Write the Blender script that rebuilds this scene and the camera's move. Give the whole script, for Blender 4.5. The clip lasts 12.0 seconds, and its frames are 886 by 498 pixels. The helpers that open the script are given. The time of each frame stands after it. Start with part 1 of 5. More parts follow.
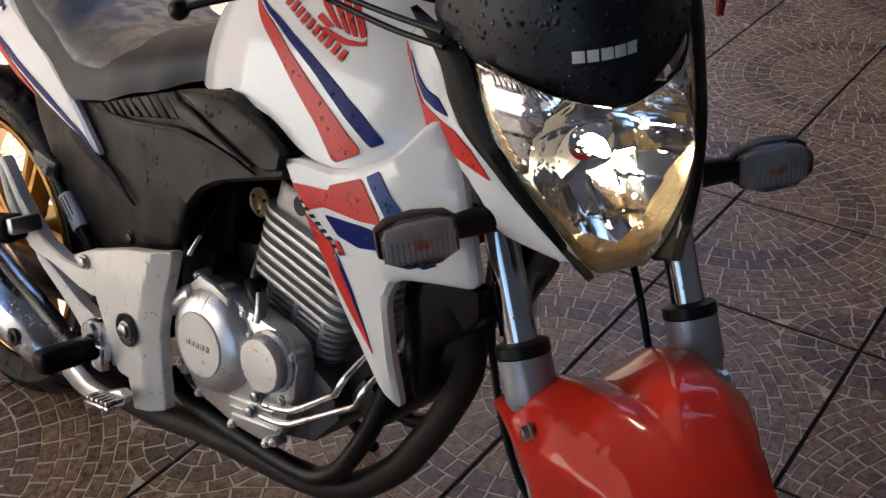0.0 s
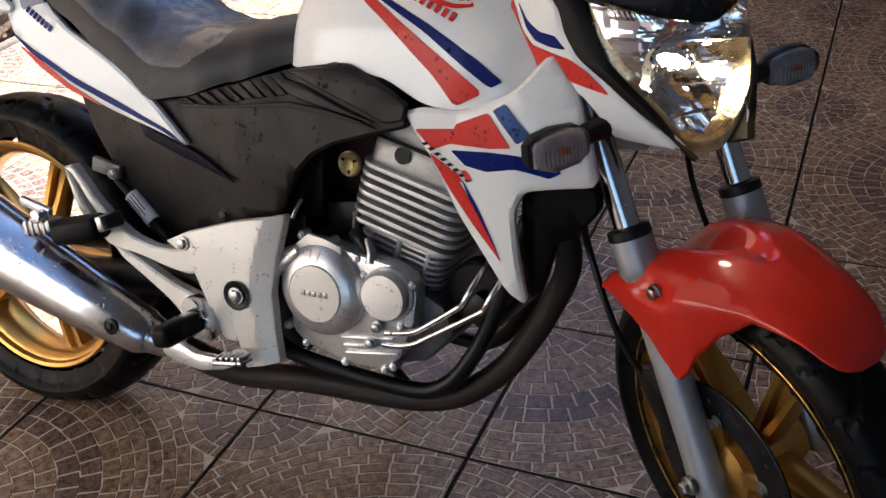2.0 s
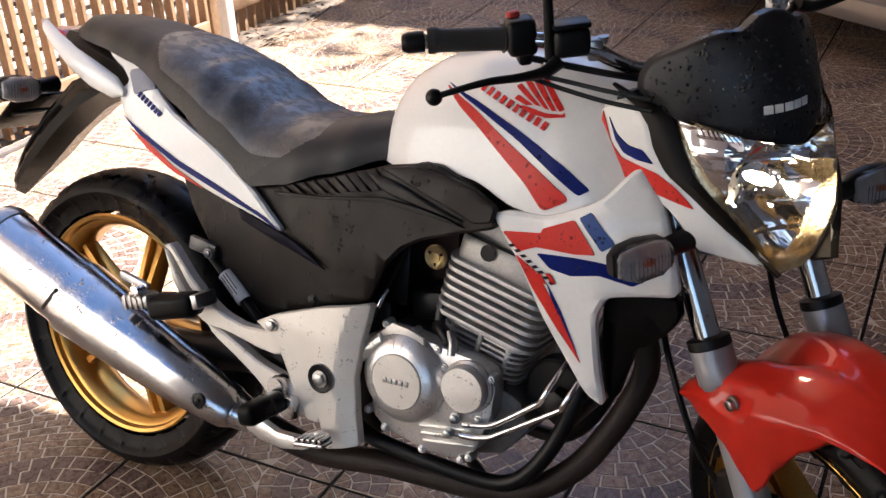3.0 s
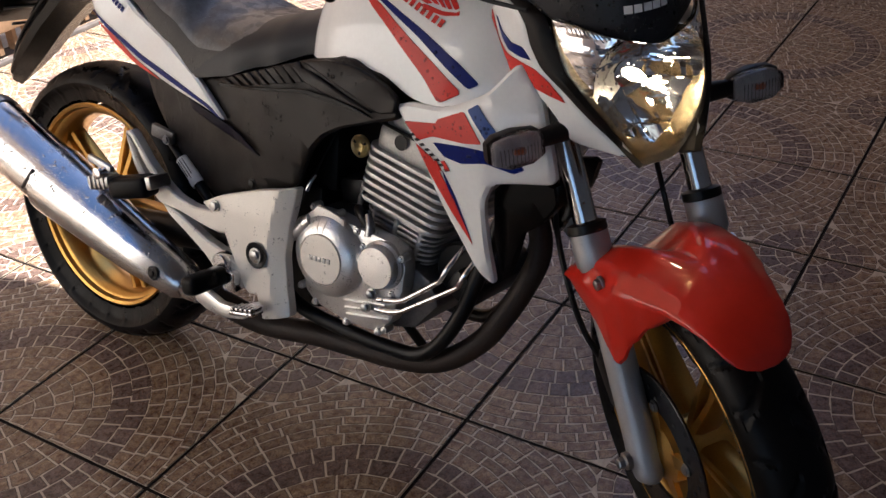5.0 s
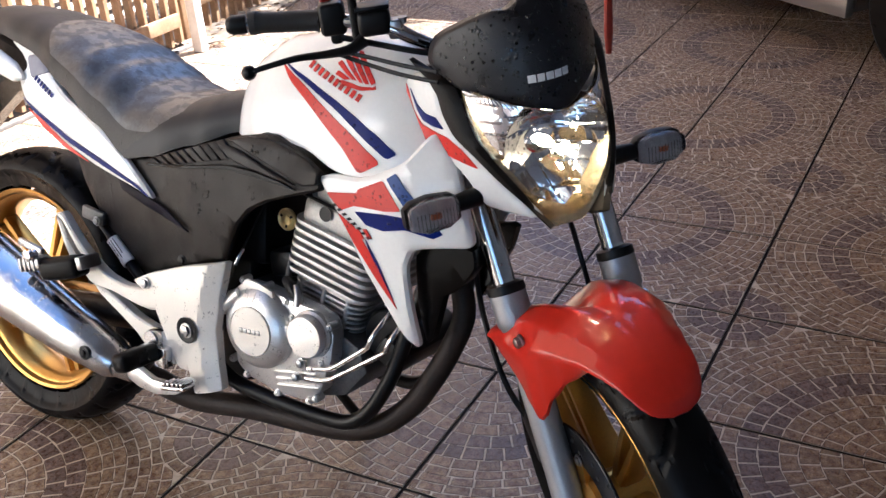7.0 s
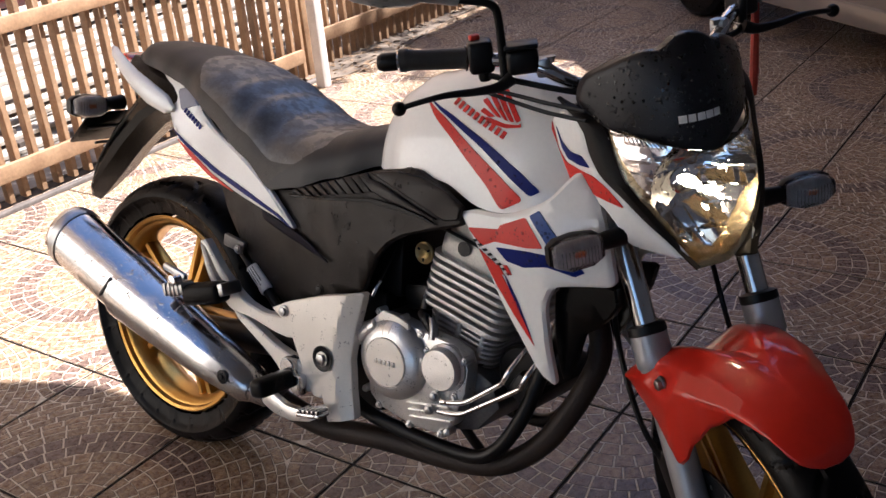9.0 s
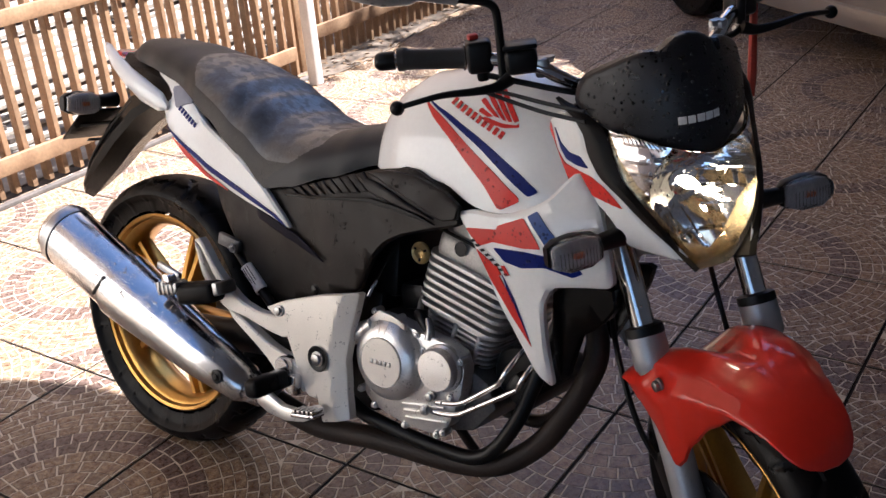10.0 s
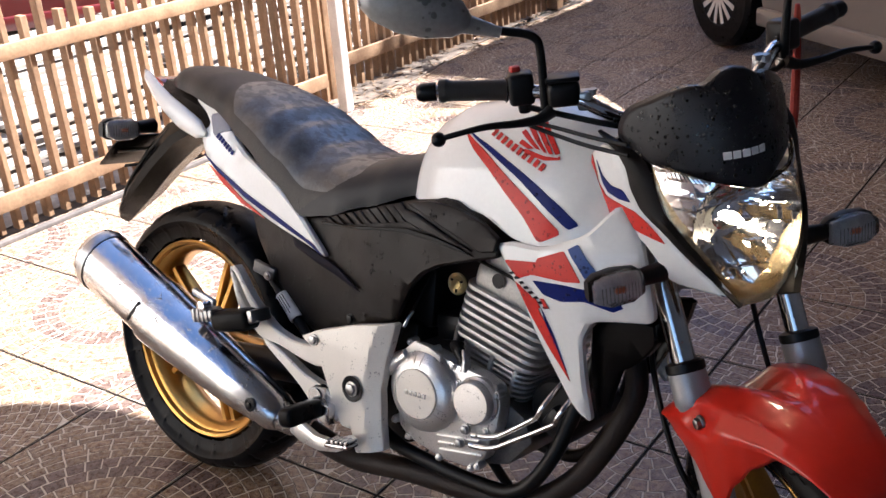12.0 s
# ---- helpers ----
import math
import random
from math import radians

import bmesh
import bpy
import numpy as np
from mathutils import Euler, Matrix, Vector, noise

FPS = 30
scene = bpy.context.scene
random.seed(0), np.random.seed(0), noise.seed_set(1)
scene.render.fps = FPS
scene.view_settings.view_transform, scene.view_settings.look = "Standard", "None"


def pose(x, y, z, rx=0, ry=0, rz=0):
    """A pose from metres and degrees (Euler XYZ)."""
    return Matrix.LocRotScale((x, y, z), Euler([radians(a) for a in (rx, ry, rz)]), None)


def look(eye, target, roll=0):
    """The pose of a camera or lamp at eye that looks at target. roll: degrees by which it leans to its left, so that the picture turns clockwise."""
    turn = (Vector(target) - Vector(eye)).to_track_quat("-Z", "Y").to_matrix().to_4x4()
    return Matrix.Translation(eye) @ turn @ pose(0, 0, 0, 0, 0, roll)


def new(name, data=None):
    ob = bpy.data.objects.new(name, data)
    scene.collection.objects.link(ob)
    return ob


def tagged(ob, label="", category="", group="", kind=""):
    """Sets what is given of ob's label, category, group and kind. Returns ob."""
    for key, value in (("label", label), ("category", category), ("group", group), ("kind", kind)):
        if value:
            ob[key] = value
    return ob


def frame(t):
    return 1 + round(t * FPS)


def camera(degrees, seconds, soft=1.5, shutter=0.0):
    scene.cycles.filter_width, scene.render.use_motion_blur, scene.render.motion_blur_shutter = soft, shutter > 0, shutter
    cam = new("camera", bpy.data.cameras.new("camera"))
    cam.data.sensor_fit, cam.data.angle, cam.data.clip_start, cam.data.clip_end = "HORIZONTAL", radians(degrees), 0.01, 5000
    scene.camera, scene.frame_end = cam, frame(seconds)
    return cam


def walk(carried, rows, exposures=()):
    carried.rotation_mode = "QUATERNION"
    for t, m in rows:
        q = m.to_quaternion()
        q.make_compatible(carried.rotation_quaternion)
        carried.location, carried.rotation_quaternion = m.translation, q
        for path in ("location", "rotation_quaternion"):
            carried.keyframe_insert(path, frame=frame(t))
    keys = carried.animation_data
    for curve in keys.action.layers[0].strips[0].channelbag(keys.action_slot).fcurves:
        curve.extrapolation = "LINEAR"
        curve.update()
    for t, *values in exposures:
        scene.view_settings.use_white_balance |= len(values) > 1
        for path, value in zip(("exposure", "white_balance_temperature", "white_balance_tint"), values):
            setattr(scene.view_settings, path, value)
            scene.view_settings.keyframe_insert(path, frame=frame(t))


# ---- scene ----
cam = camera(46.6, 12.0)
PATH = [
    (0, (0.794, -0.869, 1.278), (-0.251, 0.472, 0.225), -2.7),
    (0.5, (0.725, -1.008, 1.272), (-0.184, 0.447, 0.243), -2.7),
    (1, (0.626, -1.069, 1.283), (-0.18, 0.496, 0.333), -2.8),
    (1.5, (0.592, -1.234, 1.277), (-0.062, 0.356, 0.255), -3.6),
    (2, (0.579, -1.318, 1.305), (-0.132, 0.249, 0.285), -4.1),
    (2.5, (0.568, -1.339, 1.347), (-0.237, 0.217, 0.383), -4.5),
    (2.7, (0.558, -1.343, 1.368), (-0.247, 0.237, 0.444), -3.8),
    (4.3, (0.735, -1.31, 1.385), (-0.387, 0.075, 0.479), -1.1),
    (4.5, (0.775, -1.311, 1.397), (-0.31, 0.059, 0.424), -2.9),
    (5, (0.856, -1.333, 1.396), (-0.081, 0.083, 0.339), -4.3),
    (5.5, (0.927, -1.347, 1.35), (0.123, 0.071, 0.19), -4.6),
    (6, (0.937, -1.357, 1.336), (0.176, 0.055, 0.14), -5.2),
    (6.4, (0.935, -1.338, 1.337), (0.144, 0.096, 0.188), -5.1),
    (6.5, (0.929, -1.342, 1.349), (0.125, 0.126, 0.254), -4.9),
    (6.7, (0.93, -1.355, 1.36), (0.089, 0.161, 0.363), -4.8),
    (7, (0.921, -1.359, 1.392), (0.035, 0.178, 0.469), -4.6),
    (7.5, (0.908, -1.375, 1.399), (-0.05, 0.141, 0.513), -4.3),
    (7.7, (0.904, -1.377, 1.396), (-0.087, 0.122, 0.52), -4.4),
    (9.3, (0.867, -1.4, 1.401), (-0.198, 0.067, 0.558), -5.5),
    (9.5, (0.865, -1.398, 1.401), (-0.194, 0.073, 0.556), -5.4),
    (10, (0.857, -1.398, 1.402), (-0.19, 0.079, 0.552), -5.0),
    (10.5, (0.849, -1.398, 1.4), (-0.191, 0.08, 0.544), -4.6),
    (11, (0.841, -1.395, 1.402), (-0.216, 0.074, 0.549), -4.7),
    (11.5, (0.835, -1.398, 1.407), (-0.233, 0.088, 0.601), -4.4),
    (12, (0.83, -1.403, 1.408), (-0.262, 0.069, 0.608), -4.7),
]
walk(cam, [(t, look(eye, target, roll)) for t, eye, target, roll in PATH], [(0, 2.79, 5420, 11), (2.0, 2.82, 5450, 11), (2.5, 2.99, 5520, 12), (4.5, 2.39, 5920, 15), (5.0, 2.44, 5670, 14), (5.5, 3.24, 5320, 12), (6.0, 3.71, 5190, 11), (6.5, 3.79, 5120, 10), (7.0, 3.44, 5290, 11), (7.5, 2.94, 5390, 13), (9.5, 2.49, 5580, 15), (10.5, 2.79, 5320, 14), (12, 2.86, 5370, 14)])

# ---- world and sun ----
SUN = Vector((0.42, 0.60, 1.0)).normalized()
world = bpy.data.worlds.new("sky")
scene.world = world
world.use_nodes = True
wn = world.node_tree.nodes
sky = wn.new("ShaderNodeTexSky")
sky.sky_type, sky.sun_disc = "NISHITA", False
sky.sun_elevation, sky.sun_rotation = math.asin(SUN.z), math.atan2(SUN.x, SUN.y)
wn["Background"].inputs["Strength"].default_value = 0.048
world.node_tree.links.new(sky.outputs[0], wn["Background"].inputs["Color"])
sun = new("sun", bpy.data.lights.new("sun", "SUN"))
sun.data.energy, sun.data.angle, sun.data.color = 5.0, radians(0.53), (1.0, 0.92, 0.8)
sun.matrix_world = look(SUN * 20, (0, 0, 0))


# ---- materials ----
def mat(name, base, rough=0.5, metal=0.0, vary=0.0, scale=8.0, bump=0.0, fine=120.0, coat=0.0, drops=0.0, other=None,
        glass=0.0, emit=0.0, island=0.0, rough_vary=0.0, dot=90.0, spec=0.5, patch=0.0):
    m = bpy.data.materials.new(name)
    m.use_nodes = True
    n, l = m.node_tree.nodes, m.node_tree.links
    b = n["Principled BSDF"]
    b.inputs["Roughness"].default_value, b.inputs["Metallic"].default_value = rough, metal
    b.inputs["Base Color"].default_value = (*base, 1)
    b.inputs["Specular IOR Level"].default_value = spec
    b.inputs["Coat Weight"].default_value, b.inputs["Coat Roughness"].default_value = coat, 0.04
    if glass:
        b.inputs["Transmission Weight"].default_value, b.inputs["IOR"].default_value = glass, 1.45
    if emit:
        b.inputs["Emission Color"].default_value, b.inputs["Emission Strength"].default_value = (*base, 1), emit
    at = n.new("ShaderNodeTexCoord").outputs["Object"]

    def noise_at(sc, detail=5.0):
        t = n.new("ShaderNodeTexNoise")
        t.inputs["Scale"].default_value, t.inputs["Detail"].default_value = sc, detail
        l.new(at, t.inputs["Vector"])
        return t.outputs["Fac"]

    if vary or island:
        dark = other or tuple(c * (1 - vary) for c in base)
        ramp = n.new("ShaderNodeMapRange")
        ramp.inputs[1].default_value, ramp.inputs[2].default_value = (0.47, 0.54) if patch else (0.35, 0.65)
        l.new(noise_at(scale), ramp.inputs[0])
        mix = n.new("ShaderNodeMix")
        mix.data_type = "RGBA"
        mix.inputs[6].default_value, mix.inputs[7].default_value = (*dark, 1), (*base, 1)
        l.new(ramp.outputs[0], mix.inputs[0])
        out = mix.outputs[2]
        grain = n.new("ShaderNodeMapRange")
        grain.inputs[1].default_value, grain.inputs[2].default_value = 0.3, 0.7
        grain.inputs[3].default_value, grain.inputs[4].default_value = 1 - vary * 0.6, 1 + vary * 0.3
        l.new(noise_at(fine, 3.0), grain.inputs[0])
        mul = n.new("ShaderNodeVectorMath")
        mul.operation = "SCALE"
        l.new(out, mul.inputs[0])
        l.new(grain.outputs[0], mul.inputs["Scale"])
        out = mul.outputs[0]
        if island:
            geo, info = n.new("ShaderNodeNewGeometry"), n.new("ShaderNodeObjectInfo")
            add = n.new("ShaderNodeMath")
            l.new(geo.outputs["Random Per Island"], add.inputs[0])
            l.new(info.outputs["Random"], add.inputs[1])
            fr = n.new("ShaderNodeMath")
            fr.operation = "FRACT"
            l.new(add.outputs[0], fr.inputs[0])
            rr = n.new("ShaderNodeMapRange")
            rr.inputs[3].default_value, rr.inputs[4].default_value = 1 - island, 1 + island
            l.new(fr.outputs[0], rr.inputs[0])
            mul2 = n.new("ShaderNodeVectorMath")
            mul2.operation = "SCALE"
            l.new(out, mul2.inputs[0])
            l.new(rr.outputs[0], mul2.inputs["Scale"])
            out = mul2.outputs[0]
        l.new(out, b.inputs["Base Color"])
    if rough_vary:
        rv = n.new("ShaderNodeMapRange")
        rv.inputs[1].default_value, rv.inputs[2].default_value = 0.35, 0.65
        rv.inputs[3].default_value, rv.inputs[4].default_value = rough - rough_vary, rough + rough_vary
        if patch:
            rv.inputs[1].default_value, rv.inputs[2].default_value = 0.49, 0.53
        l.new(noise_at(patch or scale * 1.7, 7.0 if patch else 5.0), rv.inputs[0])
        l.new(rv.outputs[0], b.inputs["Roughness"])
    height = None
    if bump:
        bp = n.new("ShaderNodeBump")
        bp.inputs["Strength"].default_value, bp.inputs["Distance"].default_value = bump, 0.002
        l.new(noise_at(fine, 4.0), bp.inputs["Height"])
        height = bp
    if drops:
        # beads of rain water: small domes of uneven size
        vor = n.new("ShaderNodeTexVoronoi")
        vor.inputs["Scale"].default_value = dot
        l.new(at, vor.inputs["Vector"])
        big = n.new("ShaderNodeMapRange")
        big.inputs[1].default_value, big.inputs[2].default_value = 0.56 - drops * 0.22, 0.72
        big.inputs[3].default_value, big.inputs[4].default_value = 0.0, 0.5
        l.new(noise_at(dot * 0.28, 2.0), big.inputs[0])
        sub = n.new("ShaderNodeMath")
        sub.operation, sub.use_clamp = "SUBTRACT", True
        l.new(big.outputs[0], sub.inputs[0])
        l.new(vor.outputs["Distance"], sub.inputs[1])
        dp = n.new("ShaderNodeBump")
        dp.inputs["Strength"].default_value, dp.inputs["Distance"].default_value = 0.9, 0.55 / dot
        l.new(sub.outputs[0], dp.inputs["Height"])
        if height:
            l.new(height.outputs[0], dp.inputs["Normal"])
        height = dp
        wet = n.new("ShaderNodeMapRange")
        wet.inputs[1].default_value, wet.inputs[2].default_value = 0.0, 0.08
        wet.inputs[3].default_value, wet.inputs[4].default_value = 1.0, 0.5
        l.new(sub.outputs[0], wet.inputs[0])
        soak = n.new("ShaderNodeVectorMath")
        soak.operation = "SCALE"
        if b.inputs["Base Color"].links:
            l.new(b.inputs["Base Color"].links[0].from_socket, soak.inputs[0])
        else:
            soak.inputs[0].default_value = base
        l.new(wet.outputs[0], soak.inputs["Scale"])
        l.new(soak.outputs[0], b.inputs["Base Color"])
    if height:
        l.new(height.outputs[0], b.inputs["Normal"])
    return m


WHITE = mat("white_paint", (0.82, 0.82, 0.79), 0.38, vary=0.04, scale=5, coat=1.0, bump=0.02, fine=140, spec=0.3)
RED_DECAL = mat("red_decal", (0.60, 0.022, 0.012), 0.4, vary=0.1, coat=0.1, drops=1.0, dot=140, spec=0.3)
BLUE_DECAL = mat("blue_decal", (0.004, 0.012, 0.13), 0.35, vary=0.1, drops=1.0, dot=140, spec=0.12)
GREY_DECAL = mat("slate_blue_decal", (0.05, 0.09, 0.26), 0.35, vary=0.1, drops=1.0, dot=140, spec=0.15)
BLACK_DECAL = mat("black_decal", (0.015, 0.015, 0.018), 0.35, vary=0.1, spec=0.2)
RED = mat("red_paint", (0.50, 0.020, 0.009), 0.40, vary=0.08, scale=4, coat=0.7, bump=0.01, fine=60, spec=0.1)
BLACK_PLASTIC = mat("black_textured_plastic", (0.011, 0.008, 0.006), 0.42, vary=0.45, scale=9, bump=0.25, fine=900, drops=0.7, rough_vary=0.12, dot=120, spec=0.22)
# Wet vinyl; part of its sky sheen is put into the grey base.
SEAT = mat("wet_vinyl_sheen_grey", (0.058, 0.058, 0.060), 0.42, vary=0.35, other=(0.044, 0.042, 0.040), scale=55, bump=0.10, fine=260, drops=0.6, rough_vary=0.10, dot=230, spec=0.9, patch=48.0)
DARK = mat("black_metal", (0.0045, 0.0045, 0.0045), 0.40, vary=0.3, scale=15, bump=0.1, spec=0.25)
RUBBER = mat("tyre_rubber", (0.0045, 0.0042, 0.0042), 0.38, vary=0.3, scale=14, bump=0.15, fine=500, spec=0.10, rough_vary=0.12)
GOLD = mat("gold_wheel_paint", (0.56, 0.32, 0.075), 0.30, 0.85, vary=0.15, scale=12, bump=0.05, fine=300)
ALLOY = mat("cast_silver_alloy", (0.80, 0.79, 0.77), 0.30, 0.78, vary=0.18, scale=16, bump=0.15, fine=700, drops=0.5, dot=240)
SILVER = mat("silver_paint", (0.71, 0.675, 0.61), 0.36, 0.25, vary=0.10, scale=9, bump=0.06, fine=500, drops=0.2, dot=240)
CHROME = mat("chrome", (0.66, 0.66, 0.67), 0.10, 1.0, vary=0.06, scale=20, bump=0.02, drops=0.45, dot=140)
STEEL = mat("brushed_steel", (0.42, 0.42, 0.42), 0.30, 1.0, vary=0.2, scale=25, bump=0.08, fine=400)
FORK = mat("fork_chrome", (0.52, 0.51, 0.50), 0.16, 1.0, vary=0.10, scale=20, drops=0.35, dot=160)
FORK_LEG = mat("fork_leg_silver", (0.40, 0.40, 0.41), 0.38, 0.55, vary=0.12, scale=12, bump=0.05, fine=500)
MUFFLER = mat("wet_polished_steel", (0.62, 0.62, 0.62), 0.20, 1.0, vary=0.12, scale=18, bump=0.06, fine=300, drops=0.85, rough_vary=0.06, dot=170)
FIN_PALE = mat("sandy_cast_head", (0.52, 0.50, 0.46), 0.5, 0.45, vary=0.25, scale=20, bump=0.2, fine=300)
FIN = mat("dull_grey_fins", (0.58, 0.57, 0.55), 0.40, 0.65, vary=0.35, scale=22, bump=0.15, fine=400)
FLAP = mat("black_rear_plastic", (0.004, 0.0035, 0.003), 0.24, vary=0.3, scale=15, bump=0.1, spec=0.12)
CAST = mat("dull_dark_casting", (0.16, 0.155, 0.15), 0.5, 0.6, vary=0.4, scale=18, bump=0.2, fine=300)
EXHAUST = mat("matt_black_exhaust", (0.030, 0.020, 0.015), 0.55, vary=0.4, scale=14, bump=0.3, fine=200, spec=0.25)
BRASS = mat("yellow_zinc", (0.72, 0.54, 0.24), 0.35, 0.8, vary=0.2, scale=40, bump=0.1)


# ---- mesh helpers ----
def finish(bm, name, material, parent=None, label="", sharp=40, steer=False, recalc=True):
    if steer:
        bm.transform(STEER_LOW if steer == "low" else STEER)
    if recalc:
        bmesh.ops.recalc_face_normals(bm, faces=bm.faces)
    for f in bm.faces:
        f.smooth = True
    lim = radians(sharp)
    for e in bm.edges:
        if len(e.link_faces) == 2 and e.calc_face_angle(0) > lim:
            e.smooth = False
    me = bpy.data.meshes.new(name)
    bm.to_mesh(me)
    bm.free()
    for m in material if isinstance(material, (list, tuple)) else [material]:
        me.materials.append(m)
    ob = new(name, me)
    if parent:
        ob.parent = parent
    if label:
        tagged(ob, label)
    return ob


def part(name, bm, material, parent, label="", steer=False, sharp=40):
    return finish(bm, name, material, parent, label, sharp, steer)


def mirrored(bm):
    other = bm.copy()
    bmesh.ops.scale(other, vec=(1, -1, 1), verts=other.verts)
    bmesh.ops.reverse_faces(other, faces=other.faces)
    return other


def join(*bms):
    out = bmesh.new()
    for b in bms:
        me = bpy.data.meshes.new("tmp")
        b.to_mesh(me)
        b.free()
        out.from_mesh(me)
        bpy.data.meshes.remove(me)
    return out


def rounded(points, times=2, keep=0.22):
    """Cuts the corners of a closed outline."""
    pts = [Vector(p) for p in points]
    for _ in range(times):
        nxt = []
        for a, b in zip(pts, pts[1:] + pts[:1]):
            nxt += [a.lerp(b, keep), b.lerp(a, keep)]
        pts = nxt
    return pts


def sheet(outline, place, thick=0.003, edge=0.004, grid=0.025, times=2, keep=0.2):
    """A curved panel: outline in two coordinates, place(u, v, depth) gives its points; its edge is rolled over."""
    pts = rounded(outline, times, keep) if times else [Vector(p) for p in outline]
    area = sum(a.x * b.y - b.x * a.y for a, b in zip(pts, pts[1:] + pts[:1]))
    if area < 0:
        pts.reverse()
    bm = bmesh.new()
    vs = [bm.verts.new((p.x, p.y, 0)) for p in pts]
    face = bm.faces.new(vs)
    if edge:
        for w, d in ((edge * 0.35, edge * 0.45), (edge * 0.65, edge * 0.55)):
            bmesh.ops.inset_region(bm, faces=[face], thickness=w, depth=0, use_even_offset=True, use_boundary=True)
            for v in face.verts:
                v.co.z += d
    lo = Vector((min(p.x for p in pts), min(p.y for p in pts)))
    hi = Vector((max(p.x for p in pts), max(p.y for p in pts)))
    for k in (0, 1):
        c = math.ceil(lo[k] / grid) * grid
        while c < hi[k]:
            co, no = Vector((0, 0, 0)), Vector((0, 0, 0))
            co[k], no[k] = c, 1
            bmesh.ops.bisect_plane(bm, geom=bm.verts[:] + bm.edges[:] + bm.faces[:], plane_co=co, plane_no=no, dist=1e-6)
            c += grid
    bmesh.ops.triangulate(bm, faces=[f for f in bm.faces if len(f.verts) > 4])
    rim = [e for e in bm.edges if len(e.link_faces) == 1]
    grown = bmesh.ops.extrude_edge_only(bm, edges=rim)["geom"]
    back = {v for v in grown if isinstance(v, bmesh.types.BMVert)}
    for v in bm.verts:
        depth = (thick + edge if v in back else edge - v.co.z)
        v.co = place(v.co.x, v.co.y, depth)
    return bm


def side(yf):
    """place() for a panel on the right of the bike at distance yf(x, z) from its middle."""
    return lambda x, z, d: Vector((x, -(yf(x, z) - d), z))


def lathe(profile, axis="y", seg=48, centre=(0, 0, 0), closed=False):
    """profile: rows of (radius, along the axis)."""
    bm = bmesh.new()
    rings = []
    for r, a in profile:
        ring = []
        for k in range(seg):
            t = 2 * math.pi * k / seg
            c, s = r * math.cos(t), r * math.sin(t)
            p = {"y": (c, a, s), "z": (c, s, a), "x": (a, c, s)}[axis]
            ring.append(bm.verts.new(Vector(p) + Vector(centre)))
        rings.append(ring)
    pairs = list(zip(rings, rings[1:])) + ([(rings[-1], rings[0])] if closed else [])
    for a, b in pairs:
        for k in range(seg):
            bm.faces.new((a[k], a[(k + 1) % seg], b[(k + 1) % seg], b[k]))
    if not closed:
        bm.faces.new(rings[0])
        bm.faces.new(rings[-1])
    return bm


def tube(points, radius, seg=12, steps=5, caps=True):
    """A bent pipe through the points; radius: a number or one for each point."""
    pts = [Vector(p) for p in points]
    rad = list(radius) if isinstance(radius, (list, tuple)) else [radius] * len(pts)
    fine, fr = [], []
    for i in range(len(pts) - 1):
        p0, p1, p2, p3 = pts[max(i - 1, 0)], pts[i], pts[i + 1], pts[min(i + 2, len(pts) - 1)]
        for k in range(steps):
            t = k / steps
            fine.append(0.5 * (2 * p1 + (p2 - p0) * t + (2 * p0 - 5 * p1 + 4 * p2 - p3) * t * t + (3 * p1 - p0 - 3 * p2 + p3) * t ** 3))
            fr.append(rad[i] * (1 - t) + rad[i + 1] * t)
    fine.append(pts[-1])
    fr.append(rad[-1])
    bm = bmesh.new()
    rings, up = [], None
    for i, p in enumerate(fine):
        d = (fine[min(i + 1, len(fine) - 1)] - fine[max(i - 1, 0)]).normalized()
        if up is None:
            up = Vector((0, 0, 1)) if abs(d.z) < 0.9 else Vector((1, 0, 0))
        s = d.cross(up).normalized()
        up = s.cross(d).normalized()
        rings.append([bm.verts.new(p + fr[i] * (math.cos(2 * math.pi * k / seg) * s + math.sin(2 * math.pi * k / seg) * up)) for k in range(seg)])
    for a, b in zip(rings, rings[1:]):
        for k in range(seg):
            bm.faces.new((a[k], a[(k + 1) % seg], b[(k + 1) % seg], b[k]))
    if caps:
        bm.faces.new(rings[0])
        bm.faces.new(rings[-1])
    return bm


def box(size, at=(0, 0, 0), bevel=0.0, turn=None, seg=2):
    bm = bmesh.new()
    bmesh.ops.create_cube(bm, size=1)
    bmesh.ops.scale(bm, vec=size, verts=bm.verts)
    if bevel:
        bmesh.ops.bevel(bm, geom=bm.edges[:], offset=bevel, segments=seg, affect="EDGES", profile=0.5)
    if turn:
        bm.transform(Euler([radians(a) for a in turn]).to_matrix().to_4x4())
    bmesh.ops.translate(bm, vec=at, verts=bm.verts)
    return bm


def loft(rings, closed_ends=True):
    bm = bmesh.new()
    made = [[bm.verts.new(p) for p in ring] for ring in rings]
    for a, b in zip(made, made[1:]):
        n = len(a)
        for k in range(n):
            bm.faces.new((a[k], a[(k + 1) % n], b[(k + 1) % n], b[k]))
    if closed_ends:
        bm.faces.new(made[0])
        bm.faces.new(made[-1])
    return bm


def curve(table, x):
    """Smooth value between the rows (x, value) of a table."""
    if x <= table[0][0]:
        return table[0][1]
    for (a, u), (b, v) in zip(table, table[1:]):
        if x <= b:
            t = (x - a) / (b - a)
            t = t * t * (3 - 2 * t) * 0.5 + t * 0.5
            return u + (v - u) * t
    return table[-1][1]


